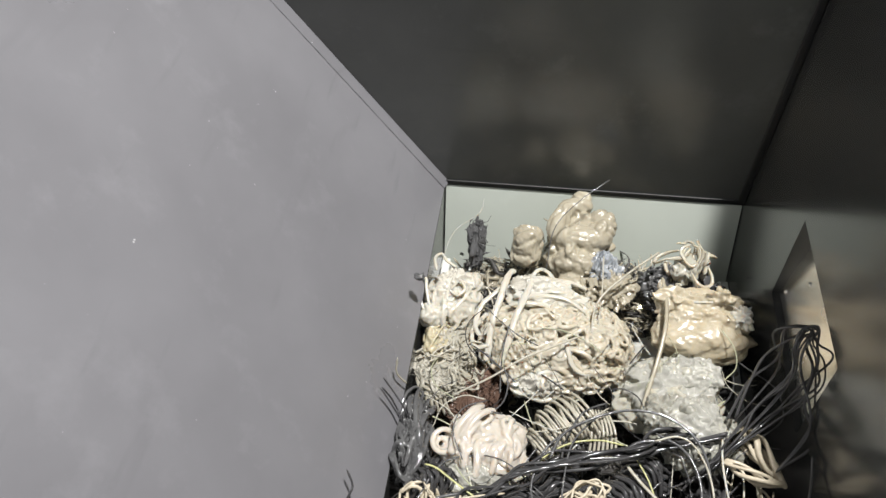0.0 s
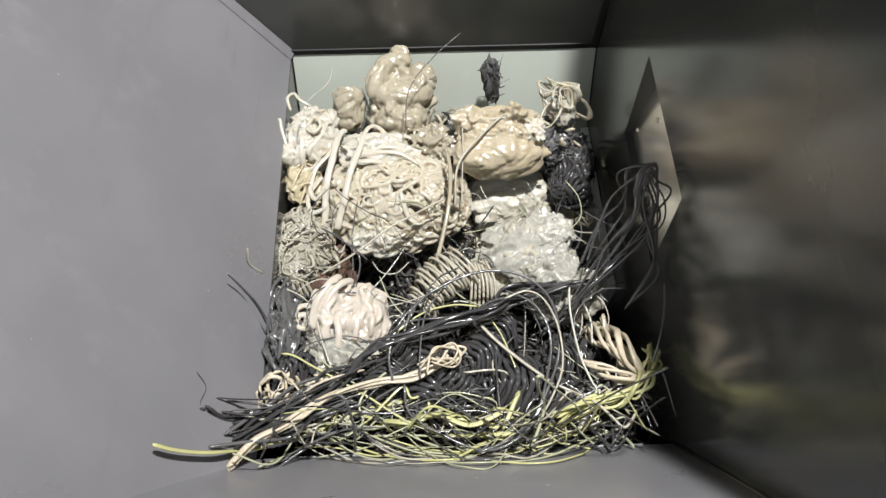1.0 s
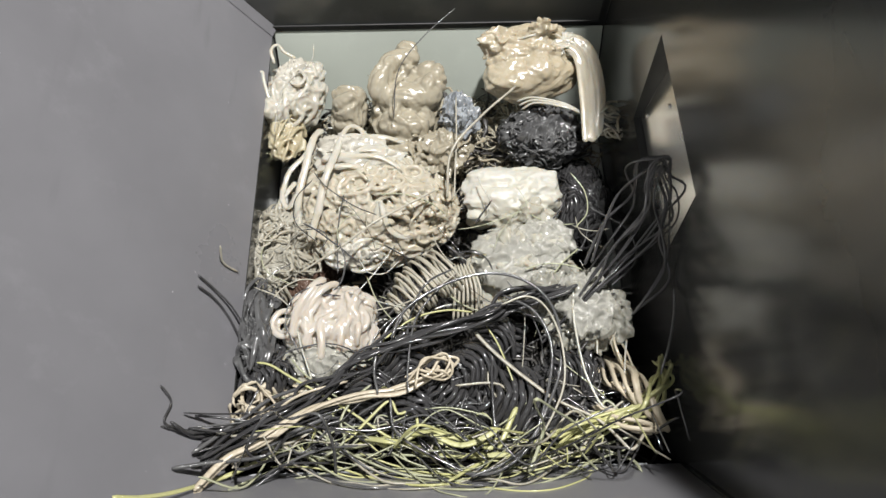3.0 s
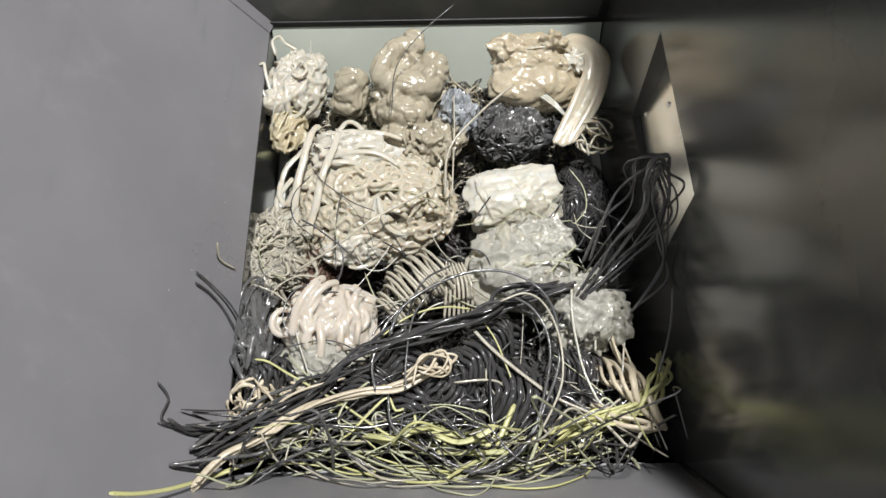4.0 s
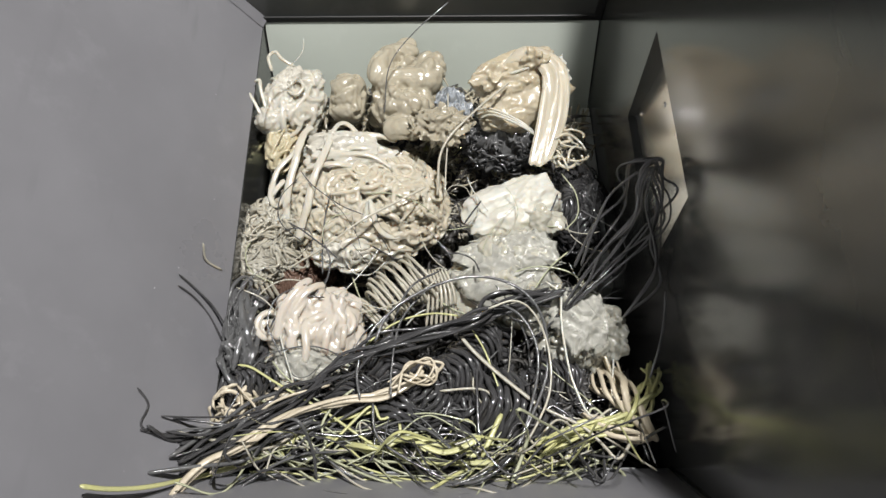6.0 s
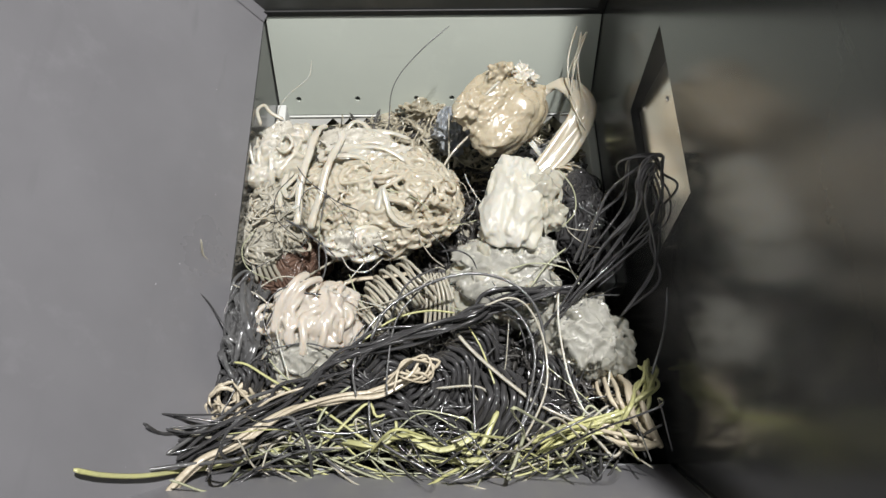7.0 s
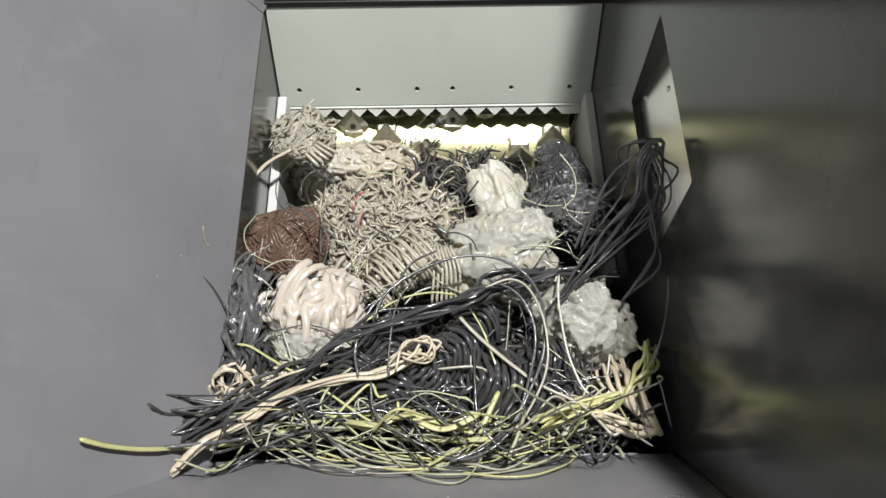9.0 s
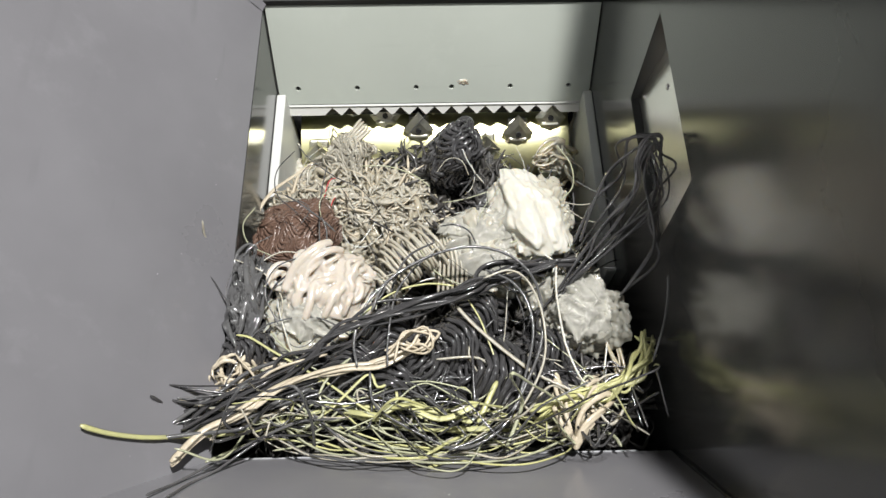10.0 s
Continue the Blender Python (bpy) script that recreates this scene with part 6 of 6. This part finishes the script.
    walk(chip_c, [(0, pose(-0.390, 0.900, 0.100, 0, 0, 0)), (0.2, pose(-0.390, 0.846, 0.149, 80, 0, 0)), (0.5, pose(-0.306, 1.026, -0.000, 160, 0, 0)), (1, pose(-0.233, 1.189, -0.251, 200, 0, 0)), (7.5, pose(-0.101, 1.132, -0.301, 200, 0, 0)), (8.1, pose(-0.084, 1.223, 0.069, 280, 0, 0)), (8.5, pose(-0.024, 1.146, -0.001, 350, 0, 0)), (9, pose(0.011, 1.136, -0.230, 420, 0, 0)), (10, pose(0.014, 1.136, -0.300, 420, 0, 0))])
    walk(strip, [(0, pose(0.285, 1.000, -0.190, 0, 0, 20)), (1, pose(0.285, 1.010, -0.190, 0, 0, 20)), (1.6, pose(0.290, 1.050, -0.150, 0, 0, 22)), (2.2, pose(0.310, 1.105, -0.030, 0, 0, 28)), (2.5, pose(0.315, 1.110, -0.010, 0, 0, 28)), (4.5, pose(0.322, 1.062, -0.021, 0, 0, -12)), (5.7, pose(0.239, 1.030, 0.000, 0, 0, 10)), (6.8, pose(0.283, 1.017, -0.061, 0, 0, -10)), (7.2, pose(0.300, 1.000, -0.171, 0, 0, -20)), (7.5, pose(0.310, 1.020, -0.260, 0, 0, -10)), (8, pose(0.320, 1.080, -0.380, 0, 0, 0)), (10, pose(0.320, 1.100, -0.440, 0, 0, 0))])
    walk(dark_film, [(0, pose(-0.355, 0.562, -0.021, 0, 0, 0)), (0.4, pose(-0.355, 0.586, -0.022, 0, 0, 0)), (1, pose(-0.355, 0.546, -0.021, 0, 0, 0)), (1.5, pose(-0.355, 0.550, -0.022, 0, 0, 0)), (2.5, pose(-0.355, 0.541, -0.022, 0, 0, 0)), (4.5, pose(-0.355, 0.537, -0.021, 0, 0, 0)), (5.7, pose(-0.355, 0.534, -0.022, 0, 0, 0)), (6.8, pose(-0.355, 0.538, -0.021, 0, 0, 0)), (7.5, pose(-0.355, 0.533, -0.021, 0, 0, 0)), (8.5, pose(-0.355, 0.548, -0.021, 0, 0, 0)), (10, pose(-0.355, 0.573, -0.021, 0, 0, 0))])
    walk(knot, [(0, pose(0.330, 0.563, 0.040, 0, 0, 0)), (0.4, pose(0.330, 0.462, 0.038, 0, 0, 0)), (1, pose(0.314, 0.429, 0.040, 0, 0, 0)), (1.5, pose(0.330, 0.391, 0.039, 0, 0, 0)), (2.5, pose(0.328, 0.367, 0.039, 0, 0, 0)), (4.5, pose(0.328, 0.369, 0.039, 0, 0, 0)), (5.7, pose(0.326, 0.364, 0.040, 0, 0, 0)), (6.8, pose(0.330, 0.345, 0.039, 0, 0, 0)), (7.5, pose(0.326, 0.340, 0.040, 0, 0, 0)), (8, pose(0.330, 0.360, 0.059, 0, 0, 0)), (8.5, pose(0.330, 0.359, 0.060, 0, 0, 0)), (9, pose(0.327, 0.345, 0.039, 0, 0, 0)), (10, pose(0.231, 0.331, 0.039, 0, 0, -60))])


motions()
